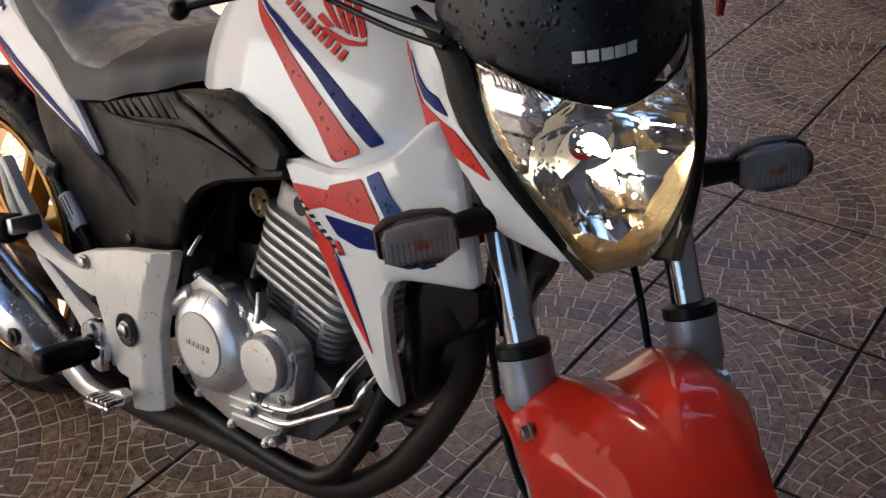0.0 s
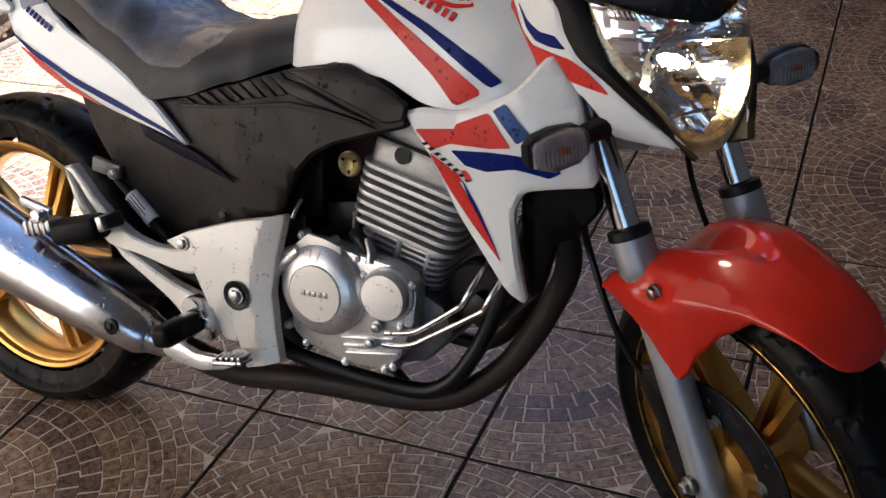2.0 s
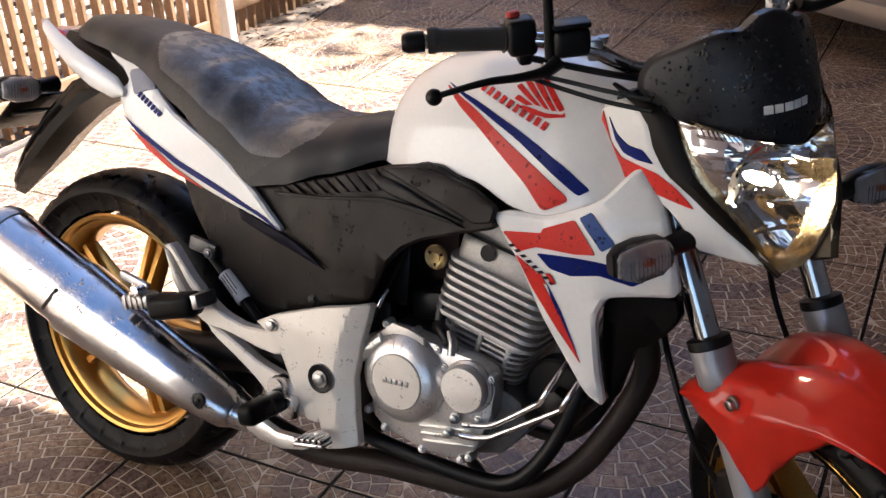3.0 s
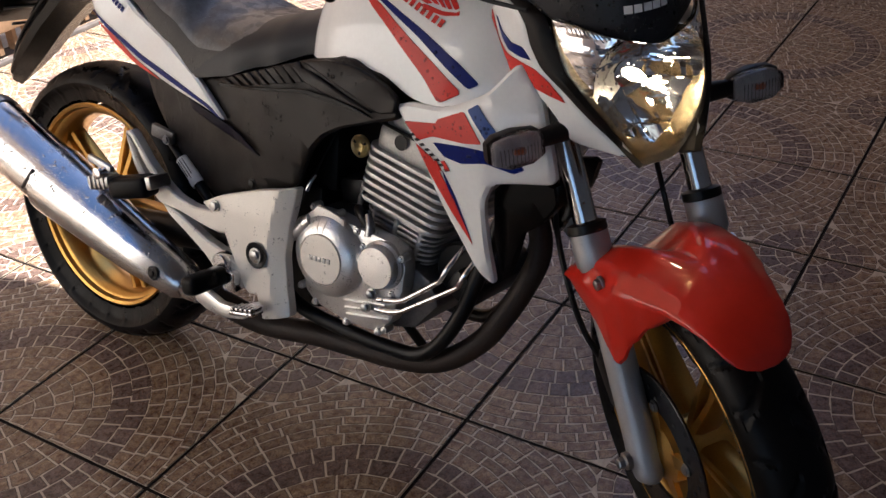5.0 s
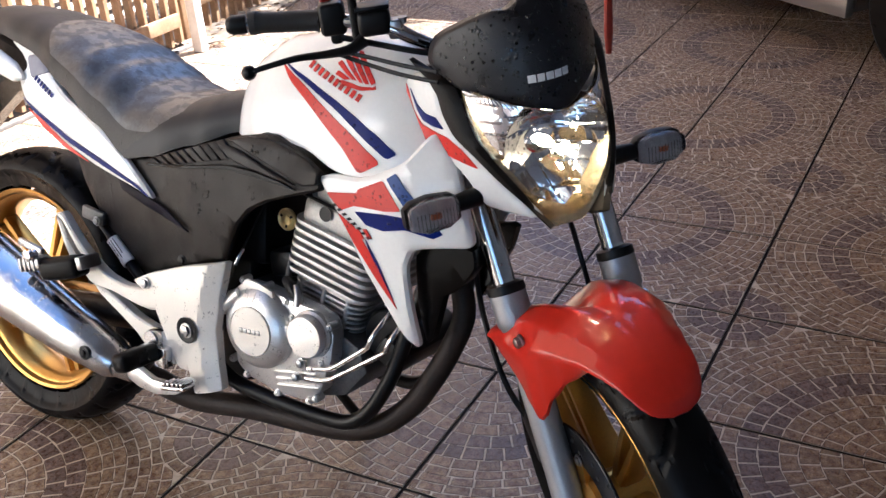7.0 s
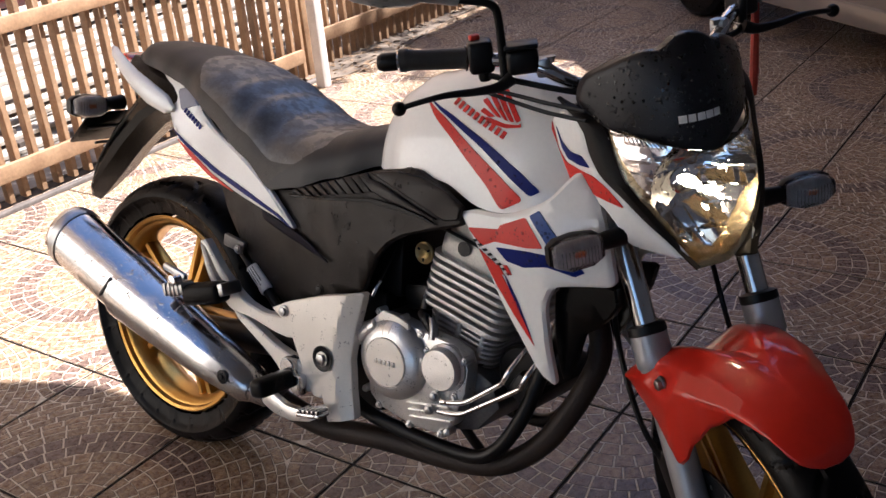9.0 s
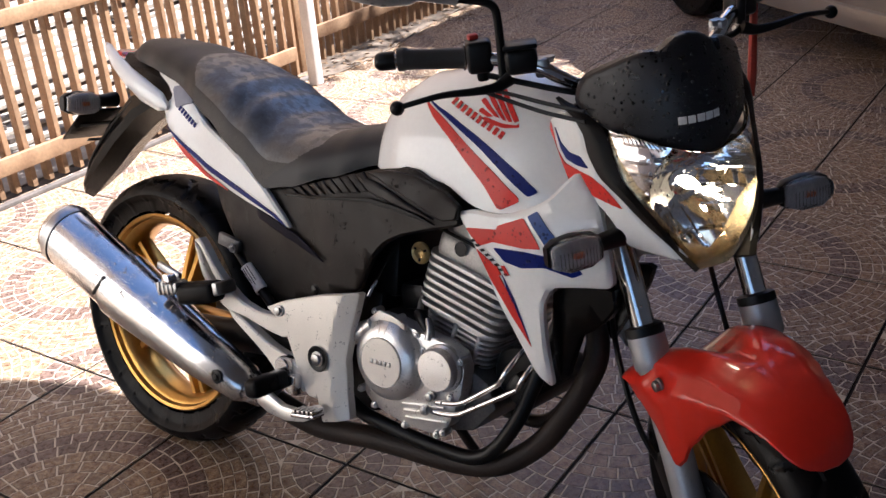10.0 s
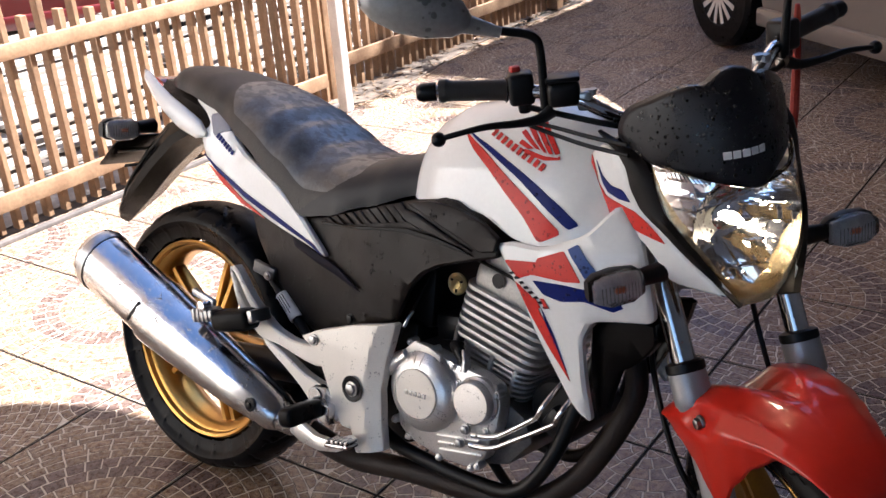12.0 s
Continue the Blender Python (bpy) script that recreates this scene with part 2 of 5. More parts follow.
def bolt(at, r=0.008, h=0.006, axis="y"):
    """A hexagon head on a washer, facing the bike's right."""
    w = lathe([(r * 1.35, 0), (r * 1.35, -h * 0.3), (r * 0.9, -h * 0.35)], axis, 13)
    hx = lathe([(r, -h * 0.3), (r, -h * 0.9), (r * 0.8, -h)], axis, 6)
    bm = join(w, hx)
    bmesh.ops.translate(bm, vec=at, verts=bm.verts)
    return bm


# ---- the ground: square ceramic tiles with a fan pattern ----
TILE = 0.45
STONE = mat("tile_stone_light", (0.310, 0.215, 0.130), 0.30, vary=0.9, scale=60, fine=260, other=(0.150, 0.082, 0.048), bump=0.3, island=0.18, rough_vary=0.08, spec=0.27)
STONE_DARK = mat("tile_stone_dark", (0.182, 0.120, 0.092), 0.30, vary=0.9, scale=60, fine=260, other=(0.086, 0.052, 0.040), bump=0.3, island=0.2, rough_vary=0.08, spec=0.27)
GROUT = mat("tile_print_joint", (0.58, 0.48, 0.36), 0.35, vary=0.2, scale=80, spec=0.2)
RIM = mat("tile_print_outline", (0.080, 0.046, 0.030), 0.4, vary=0.3, scale=80, spec=0.2)
JOINT = mat("black_tile_joint", (0.014, 0.010, 0.008), 0.8, vary=0.3, scale=50, spec=0.08)


def tile_mesh(name, raised=True):
    """One tile: a large fan round its first corner, a small rosette round the opposite one."""
    rnd = random.Random(5)
    half, g = TILE / 2 - 0.0035, 0.0012
    verts, faces, mats = [], [], []

    def slab(poly, m, z0, z1, inset):
        n, k = len(poly), len(verts)
        cx, cy = sum(p[0] for p in poly) / n, sum(p[1] for p in poly) / n
        verts.extend((x, y, z0) for x, y in poly)
        for x, y in poly:
            d = math.hypot(x - cx, y - cy) or 1
            s = max(0.0, 1 - inset / d)
            verts.append((cx + (x - cx) * s, cy + (y - cy) * s, z1))
        faces.append(list(range(k + n, k + 2 * n)))
        mats.append(m)
        for i in range(n):
            j = (i + 1) % n
            faces.append([k + i, k + j, k + n + j, k + n + i])
            mats.append(m if m == 2 else 3)

    body = [(-half, -half), (half, -half), (half, half), (-half, half)]
    slab(body, 2, -0.008, -0.0006, 0.0012)
    if raised:
        lim = half - 0.001

        def clip(poly):
            for axis, sign in ((0, 1), (0, -1), (1, 1), (1, -1)):
                out = []
                for p, q in zip(poly, poly[1:] + poly[:1]):
                    a, b = lim - sign * p[axis], lim - sign * q[axis]
                    if a >= 0:
                        out.append(p)
                    if a * b < 0:
                        t = a / (a - b)
                        out.append((p[0] + (q[0] - p[0]) * t, p[1] + (q[1] - p[1]) * t))
                poly = out
                if len(poly) < 3:
                    return []
            return poly

        def ring(corner, r0, r1, m, length, avoid=0.0):
            cx, cy = corner
            a0 = 0.0 if cx < 0 else math.pi
            count = max(2, round((r0 + r1) / 2 * math.pi / 2 / length))
            shift = rnd.random() * 0.5
            joints = [a0 + (k + shift + rnd.uniform(-0.13, 0.13)) / count * math.pi / 2 for k in range(-1, count + 2)]
            rims = [rnd.uniform(-0.0012, 0.0012) for _ in joints]
            for k in range(len(joints) - 1):
                b0, b1 = max(joints[k] + g / r1, a0), min(joints[k + 1] - g / r1, a0 + math.pi / 2)
                if b1 - b0 < 0.12 / count:
                    continue
                wob = [rnd.uniform(-0.0018, 0.0018) for _ in range(6)]
                lean = g / max(r0, 0.02) - g / r1
                poly = [(cx + (r1 - g + wob[q] + (rims[k] if s < 1 else rims[k + 1])) * math.cos(b0 + (b1 - b0) * s), cy + (r1 - g + wob[q]) * math.sin(b0 + (b1 - b0) * s)) for q, s in enumerate((0.02, 0.5, 0.98))]
                poly += [(cx + (r0 + g + wob[3 + q]) * math.cos(b0 + lean + (b1 - b0 - 2 * lean) * s), cy + (r0 + g + wob[3 + q]) * math.sin(b0 + lean + (b1 - b0 - 2 * lean) * s)) for q, s in enumerate((0.97, 0.5, 0.03))]
                if avoid:
                    far = [math.hypot(TILE / 2 - x, TILE / 2 - y) for x, y in poly]
                    if max(far) < avoid + 0.012 or min(far) < avoid - 0.022:
                        continue
                    poly = [(TILE / 2 - (TILE / 2 - x) * max(1, avoid / d), TILE / 2 - (TILE / 2 - y) * max(1, avoid / d)) for (x, y), d in zip(poly, far)]
                poly = clip(poly)
                if poly:
                    slab(poly, m, -0.0006, 0.0, 0.0017)

        one, two = (-TILE / 2, -TILE / 2), (TILE / 2, TILE / 2)
        for r0, r1, m, ln in ((0.006, 0.042, 0, 0.022), (0.042, 0.083, 0, 0.034), (0.083, 0.124, 0, 0.038), (0.124, 0.165, 0, 0.042), (0.165, 0.206, 0, 0.046),
                              (0.206, 0.245, 0, 0.046), (0.245, 0.287, 1, 0.044), (0.287, 0.329, 1, 0.046), (0.329, 0.362, 0, 0.05)):
            ring(one, r0, r1, m, ln)
        for r0, r1, m, ln in ((0.004, 0.045, 0, 0.03), (0.045, 0.083, 1, 0.036), (0.083, 0.121, 1, 0.04), (0.121, 0.150, 0, 0.046)):
            ring(two, r0, r1, m, ln)
        r = 0.362
        while r < 0.62:
            ring(one, r, r + 0.026, 0, 0.055, avoid=0.152)
            r += 0.026
    me = bpy.data.meshes.new(name)
    me.from_pydata(verts, [], faces)
    for m in (STONE, STONE_DARK, GROUT, RIM):
        me.materials.append(m)
    me.polygons.foreach_set("material_index", mats)
    me.update()
    return me


def turn_of_tile(i, j):
    """The first corner of each tile lies where i is even and j odd."""
    corner = ((i + 0) % 2 == 0, (j + 0) % 2 != 0)
    return {(True, True): 0, (False, True): 90, (False, False): 180, (True, False): 270}[corner]



# ---- the motorcycle's frame: x ahead, y to its left, z up, resting on its side stand ----
AXIS = Vector((-math.sin(radians(25.5)), 0, math.cos(radians(25.5))))
FOOT = Vector((1.501, 0, 0))
STEER = Matrix.Translation(FOOT) @ Matrix.Rotation(radians(-39.0), 4, AXIS) @ Matrix.Translation(-FOOT)
HUB = Vector((1.402, 0, 0.293))
STEER_LOW = STEER.copy()
STEER = STEER @ Matrix.Translation(HUB) @ Matrix.Rotation(radians(-2.3), 4, "X") @ Matrix.Translation(-HUB)

# ---- large structure ----
EARTH = mat("dry_earth", (0.06, 0.042, 0.03), 0.9, vary=0.5, scale=3, bump=0.8, fine=40)
# Blue-grey colour chosen to bounce cool light onto the right-hand floor.
PLASTER = mat("cool_bounce_plaster", (0.14, 0.18, 0.26), 0.8, vary=0.15, scale=3, bump=0.3, fine=90)
LIMEWASH = mat("limewash", (0.74, 0.69, 0.60), 0.85, vary=0.12, scale=2, bump=0.3, fine=60)
# Ochre chosen so the west wall bounces warm light onto the floor.
OCHRE = mat("warm_bounce_ochre", (0.26, 0.17, 0.10), 0.85, vary=0.15, scale=2, bump=0.3, fine=60)
ROOF = mat("grey_roof_boards", (0.13, 0.13, 0.14), 0.8, vary=0.3, scale=6, bump=0.4)
WOOD = mat("weathered_pine", (0.27, 0.165, 0.085), 0.65, vary=0.3, scale=9, bump=0.4, fine=70, other=(0.19, 0.105, 0.050), island=0.16)
POST = mat("pale_painted_post", (0.62, 0.58, 0.52), 0.55, vary=0.15, scale=10, bump=0.15)
HEDGE = mat("hedge", (0.06, 0.085, 0.03), 0.8, vary=0.5, scale=10, bump=0.5, fine=60)

ground = finish(box((160, 160, 0.4), (0, 0, -0.213)), "ground", EARTH)
tagged(ground, "dry brown earth around the tiled yard", "ground", kind="structure")
I0, I1, J0, J1 = -6, 9, -8, 18
slab = finish(box(((I1 - I0) * TILE, (J1 - J0) * TILE, 0.012), ((I0 + I1) / 2 * TILE, (J0 + J1) / 2 * TILE, -0.0085)), "pavement", JOINT)
tagged(slab, "brown fan-patterned glazed floor tiles with black joints, partly in sun", "pavement", kind="structure")

beyond = finish(box((6.2, 15, 0.03), (-5.90, 1.5, -0.020)), "pavement_beyond", mat("pale_concrete", (0.22, 0.19, 0.16), 0.85, vary=0.3, scale=5, bump=0.4, fine=70))
tagged(beyond, "pale sunlit concrete beyond the fence striped by its shadows", "pavement", kind="structure")

# Unseen house, added to keep the sun off the motorcycle and right-hand floor.
house = tagged(new("house", None), "unseen blue-grey house added to shade the motorcycle and the yard", "house")
part("wall", box((0.2, 14, 2.6), (2.1, 1.0, 1.3), 0.01), PLASTER, house)
part("roof", box((4.1, 14.6, 0.12), (2.22, 1.0, 2.66), 0.02), ROOF, house)
# Unseen slab, added to cast the rounded shade edge on the floor.
shade_slab_outline = [(-0.01 + 0.9 * math.cos(radians(a)), 0.63 + 0.9 * math.sin(radians(a))) for a in range(90, 181, 6)] + [(-0.91, -6.0), (0.165, -6.0), (0.165, 1.53)]
bm = bmesh.new()
low, top = [bm.verts.new((x, y, 2.60)) for x, y in shade_slab_outline], [bm.verts.new((x, y, 2.70)) for x, y in shade_slab_outline]
bm.faces.new(low)
bm.faces.new(top)
for k in range(len(shade_slab_outline)):
    bm.faces.new((low[k - 1], low[k], top[k], top[k - 1]))
# Unseen roof, added to shade the far floor and dim the sky there.
part("carport_roof", box((1.66, 4.2, 0.10), (-0.67, 6.90, 2.66), 0.01), ROOF, house)
part("porch_roof", bm, PLASTER, house, "unseen slab added to cast the rounded edge of shade on the floor")
# Unseen pale wall, added to bounce light onto the motorcycle's right side.
south = finish(box((8.6, 0.2, 2.7), (-4.7, -3.1, 1.35), 0.01), "wall_south", LIMEWASH)
tagged(south, "unseen pale wall added to bounce sunlight onto the motorcycle", "wall", kind="structure")
# Unseen wall, added to block the west sky and warm the left floor.
west = finish(box((0.2, 30, 14.0), (-9.1, 3.0, 7.0), 0.01), "wall_west", OCHRE)
tagged(west, "unseen tall ochre wall added to block the west sky and warm the floor", "wall", kind="structure")
# Unseen wall, added to keep the sky out of the far floor's reflections.
back_wall = finish(box((14, 0.2, 3.6), (0.0, 9.0, 1.8), 0.01), "wall_north", PLASTER)
tagged(back_wall, "unseen wall added to darken reflections in the far floor", "wall", kind="structure")


def hedge_mesh(rnd, count, size, spread):
    """Many small leaves in clumps."""
    verts, faces = [], []
    for _ in range(count):
        c = Vector((rnd.uniform(-1, 1), rnd.uniform(-1, 1), rnd.uniform(-1, 1)))
        c = Vector((c.x * spread[0], c.y * spread[1], c.z * spread[2]))
        c += noise.noise_vector(c * 1.3) * 0.25
        u = Vector((rnd.gauss(0, 1), rnd.gauss(0, 1), rnd.gauss(0, 1))).normalized()
        w = u.orthogonal().normalized()
        k, a = len(verts), size * rnd.uniform(0.6, 1.3)
        verts.extend([c - u * a, c + w * a * 0.35, c + u * a, c - w * a * 0.35])
        faces.append((k, k + 1, k + 2, k + 3))
    me = bpy.data.meshes.new("leaves")
    me.from_pydata(verts, [], faces)
    return me


def plant(name, label, at, count, size, spread, seed, trunk):
    root = tagged(new(name, None), label, name)
    root.location = at
    me = hedge_mesh(random.Random(seed), count, size, spread)
    me.materials.append(HEDGE)
    crown = new("crown", me)
    crown.parent = root
    part("trunk", tube([(0, 0, -at[2]), (0.08, 0.03, -at[2] * 0.5), (0, 0.05, 0)], [0.12, 0.09, 0.05]), EARTH, root)
    return root


# Unseen tree, placed where its crown casts broken shade on the far floor.
plant("tree", "unseen leafy tree added to cast broken shade on the far floor", (1.08, 7.92, 5.4), 6500, 0.10, (2.3, 1.8, 0.9), 3, 0)

# ---- tiles ----
TILE_MESH = tile_mesh("tile")
rest_v, rest_f, rest_m = [], [], []
base_v = np.array([v.co[:] for v in TILE_MESH.vertices])
base_f = [list(p.vertices) for p in TILE_MESH.polygons]
base_m = [p.material_index for p in TILE_MESH.polygons]
for i in range(I0, I1):
    for j in range(J0, J1):
        at, turn = ((i + 0.5) * TILE, (j + 0.5) * TILE), turn_of_tile(i, j)
        if -6 <= i <= 2 and -2 <= j <= 12:
            ob = new("tile", TILE_MESH)
            ob.parent = slab
            ob.matrix_basis = pose(*at, 0, 0, 0, turn)
        else:
            c, q, k = round(math.cos(radians(turn))), round(math.sin(radians(turn))), len(rest_v) and sum(len(a) for a in rest_v)
            moved = base_v @ np.array([[c, q, 0], [-q, c, 0], [0, 0, 1]]) + np.array([*at, 0])
            rest_v.append(moved)
            rest_f.extend([[v + k for v in f] for f in base_f])
            rest_m.extend(base_m)
me = bpy.data.meshes.new("far_tiles")
me.from_pydata(np.concatenate(rest_v).tolist(), [], rest_f)
for m in (STONE, STONE_DARK, GROUT, RIM):
    me.materials.append(m)
me.polygons.foreach_set("material_index", rest_m)
far = new("far_tiles", me)
far.parent = slab
tagged(far, "the same fan-patterned tiles farther off", kind="stuff")

# ---- motorcycle ----
bike = tagged(new("motorcycle", None), "wet white, red and blue motorcycle with gold wheels, headlight on", "motorcycle")
bike.matrix_basis = pose(-0.878, -0.079, 0, 0, 0, -4.24) @ pose(0, 0, 0, -12.92)


def tyre(R, width, seg=440):
    """A road tyre with slanting grooves pressed into the tread."""
    prof, n = [], 46
    for k in range(n + 1):
        a = -1 + 2 * k / n
        y = width / 2 * math.sin(min(1, max(-1, a / 0.9)) * 1.55) * (1 - 1.5 * max(0, abs(a) - 0.84))
        h = math.cos(a * 1.45) ** 0.62 if abs(a) < 0.98 else 0.09
        prof.append((y, R - 0.082 * (1 - h) - (0 if abs(a) < 0.98 else 0.002)))
    bm = bmesh.new()
    rings = []
    for s in range(seg):
        t = 2 * math.pi * s / seg
        ring = []
        for k, (y, r) in enumerate(prof):
            a = abs(y) / (width / 2)
            ph = (t * 13 / (2 * math.pi) + 0.55 * a + (0.5 if y > 0 else 0)) % 1.0
            ph2 = (t * 26 / (2 * math.pi) - 0.5 * a) % 1.0
            if (0.10 < a < 0.86 and ph < 0.13) or (0.55 < a < 0.93 and ph2 < 0.12):
                r -= 0.0032
            ring.append(bm.verts.new((r * math.cos(t), y, r * math.sin(t))))
        rings.append(ring)
    for a, b in zip(rings, rings[1:] + rings[:1]):
        for k in range(n):
            bm.faces.new((a[k], a[k + 1], b[k + 1], b[k]))
    return bm


def wheel_parts(name, hw, spin, at, steer=False):
    """A cast wheel: rim with stepped barrel, hub and five twin-ribbed spokes."""
    r = 0.231
    rim = lathe([(r, -hw), (r - 0.004, -hw - 0.003), (r - 0.010, -hw), (r - 0.013, -hw + 0.010), (r - 0.022, -hw + 0.014), (r - 0.030, -hw * 0.45),
                 (r - 0.034, 0), (r - 0.030, hw * 0.45), (r - 0.022, hw - 0.014), (r - 0.013, hw - 0.010), (r - 0.010, hw), (r - 0.004, hw + 0.003), (r, hw),
                 (r - 0.004, hw - 0.012), (r - 0.014, 0), (r - 0.004, -hw + 0.012)], "y", 96, closed=True)
    root = part(name, moved(rim, at), GOLD, bike, "gold cast five-spoke wheel", steer=steer)
    hub = lathe([(0.018, -0.055), (0.040, -0.055), (0.044, -0.045), (0.040, -0.02), (0.040, 0.02), (0.044, 0.045), (0.040, 0.055), (0.018, 0.055)], "y", 40)
    part("hub", moved(hub, at), GOLD, root, steer=steer)
    for k in range(5):
        parts = []
        for off in (-1, 1):
            t0 = radians(spin + 72 * k + off * 8)
            t1 = radians(spin + 72 * k + off * 4.5)
            rings = []
            for s in range(7):
                f = s / 6
                rr, t = 0.036 + f * 0.168, t0 + (t1 - t0) * f
                c = Vector((rr * math.cos(t), 0, rr * math.sin(t)))
                d = Vector((-math.sin(t), 0, math.cos(t)))
                w, h = 0.0065 + 0.004 * (1 - f) + 0.004 * max(0, f - 0.75) * 4, 0.016 + 0.008 * (1 - f)
                rings.append([c + d * (w * a) + Vector((0, h * b, 0)) for a, b in ((-1, -0.6), (-0.6, -1), (0.6, -1), (1, -0.6), (1, 0.6), (0.6, 1), (-0.6, 1), (-1, 0.6))])
            parts.append(loft(rings))
        t = radians(spin + 72 * k)
        web = [Vector((rr * math.cos(t + a), 0, rr * math.sin(t + a))) for rr, a in ((0.04, -0.13), (0.202, -0.07), (0.202, 0.07), (0.04, 0.13))]
        parts.append(loft([[p + Vector((0, y, 0)) for p in web] for y in (-0.006, 0.006)]))
        part("spoke", moved(join(*parts), at), GOLD, root, steer=steer)
    return root


def moved(bm, at):
    bmesh.ops.translate(bm, vec=at, verts=bm.verts)
    return bm


REAR, FRONT = Vector((0, 0, 0.314)), Vector((1.402, 0, 0.293))
rear_wheel = wheel_parts("rear_wheel", 0.054, 72, REAR)
part("tyre", moved(tyre(0.314, 0.142), REAR), RUBBER, rear_wheel, sharp=30)
front_wheel = wheel_parts("front_wheel", 0.042, 68, FRONT, "low")
part("tyre", moved(tyre(0.293, 0.112), FRONT), RUBBER, front_wheel, steer="low", sharp=30)

# ---- tank ----
TW = [(0.630, 0.050), (0.640, 0.085), (0.665, 0.113), (0.72, 0.136), (0.80, 0.150), (0.90, 0.157), (0.96, 0.157), (1.0, 0.152), (1.05, 0.134), (1.10, 0.108), (1.19, 0.06)]
TT = [(0.630, 0.835), (0.645, 0.878), (0.68, 0.912), (0.73, 0.938), (0.81, 0.955), (0.90, 0.958), (0.96, 0.950), (1.01, 0.938), (1.08, 0.912), (1.15, 0.88), (1.19, 0.85)]
TL = [(0.630, 0.770), (0.665, 0.764), (0.70, 0.766), (0.757, 0.785), (0.84, 0.772), (0.91, 0.745), (0.955, 0.738), (1.2, 0.74)]


def tank_y(x, z):
    w, zt, zl = curve(TW, x), curve(TT, x), curve(TL, x) - 0.03
    f = min(max((z - zl) / (zt - zl), 0), 0.995)
    return w * (1 - f ** 2.5) ** (1 / 2.5)


rings = []
for k in range(41):
    x = 0.630 + 0.56 * k / 40
    w, zt, zl = curve(TW, x), curve(TT, x), curve(TL, x)
    ring = []
    for m in range(41):
        a = math.pi * m / 40
        zz = zl + (zt - zl) * (math.sin(a) ** 0.8 if 0 < m < 40 else 0)
        sgn = -1 if m < 20 else 1
        ring.append(Vector((x, sgn * tank_y(x, zz) if m != 20 else 0, zt if m == 20 else zz)))
    rings.append(ring)
tank = part("fuel_tank", loft(rings), WHITE, bike, "glossy white fuel tank with red and blue stripes", sharp=60)


def decal(name, outline, yf, material, parent, steer=False, lift=0.0016, grid=0.02, times=2, keep=0.12):
    for flip in (False, True):
        bm = sheet(outline, side(lambda x, z: yf(x, z) + lift), 0.001, 0, grid, times, keep)
        part(name, mirrored(bm) if flip else bm, material, parent, steer=steer)


decal("stripe", [(0.758, 0.900), (0.819, 0.874), (0.891, 0.832), (0.940, 0.803), (0.992, 0.769), (0.954, 0.747), (0.920, 0.784), (0.842, 0.843), (0.795, 0.873)], tank_y, RED_DECAL, tank)
decal("stripe", [(0.756, 0.904), (0.829, 0.881), (0.896, 0.854), (0.933, 0.836), (0.980, 0.811), (1.017, 0.786), (1.001, 0.776), (0.950, 0.808), (0.899, 0.840), (0.833, 0.871)], tank_y, BLUE_DECAL, tank)

# ---- tank shrouds ----
def shroud_y(x, z):
    return 0.168 - 0.27 * max(0, x - 1.05) - 0.12 * max(0, 0.70 - z) - 0.5 * max(0, z - 0.74) * 0.35


SHROUD = [(0.880, 0.733), (0.908, 0.742), (0.967, 0.743), (1.040, 0.777), (1.080, 0.832), (1.108, 0.800), (1.121, 0.777), (1.143, 0.721), (1.156, 0.660), (1.102, 0.653), (1.060, 0.645),
          (1.047, 0.611), (1.056, 0.537), (1.069, 0.474), (1.038, 0.493), (1.004, 0.541), (0.964, 0.598), (0.929, 0.666), (0.902, 0.703)]
shrouds = []
for flip in (False, True):
    bm = sheet(SHROUD, side(shroud_y), 0.006, 0.008, 0.02, 2, 0.16)
    shrouds.append(part("tank_shroud", mirrored(bm) if flip else bm, WHITE, bike, "white shroud wing with red and blue graphics"))

# ---- seat ----
SEAT_W = [(-0.10, 0.058), (-0.05, 0.078), (0.05, 0.098), (0.13, 0.112), (0.2, 0.132), (0.30, 0.146), (0.42, 0.150), (0.50, 0.146), (0.58, 0.128), (0.66, 0.105)]
SEAT_T = [(-0.10, 0.908), (-0.07, 0.927), (-0.03, 0.930), (0.05, 0.926), (0.15, 0.910), (0.20, 0.899), (0.27, 0.878), (0.33, 0.851), (0.40, 0.820), (0.46, 0.806), (0.52, 0.808), (0.60, 0.828), (0.66, 0.838)]
SEAT_L = [(-0.10, 0.885), (0.0, 0.874), (0.1, 0.856), (0.17, 0.832), (0.23, 0.802), (0.34, 0.742), (0.415, 0.690), (0.48, 0.703), (0.56, 0.732), (0.66, 0.768)]
rings = []
for k in range(153):
    x = -0.10 + 0.76 * k / 152
    w, zt, zl = curve(SEAT_W, x), curve(SEAT_T, x), curve(SEAT_L, x)
    ring = []
    for m in range(109):
        a = math.pi * m / 108
        c, sn = math.cos(a), math.sin(a)
        ring.append(Vector((x, -w * abs(c) ** 0.66 * (1 if c > 0 else -1), zl + (zt - zl) * sn ** 0.80)))
    rings.append(ring)
seat = part("seat", loft(rings), SEAT, bike, "wet black vinyl stepped seat", sharp=60)
seat.data.materials.append(mat("drier_side_vinyl", (0.046, 0.041, 0.037), 0.46, vary=0.35, scale=12, bump=0.25, fine=500, drops=0.5, dot=170, spec=0.25))
seat.data.materials.append(mat("smooth_nose_vinyl", (0.026, 0.025, 0.025), 0.45, vary=0.2, scale=12, bump=0.1, fine=600, spec=0.3))
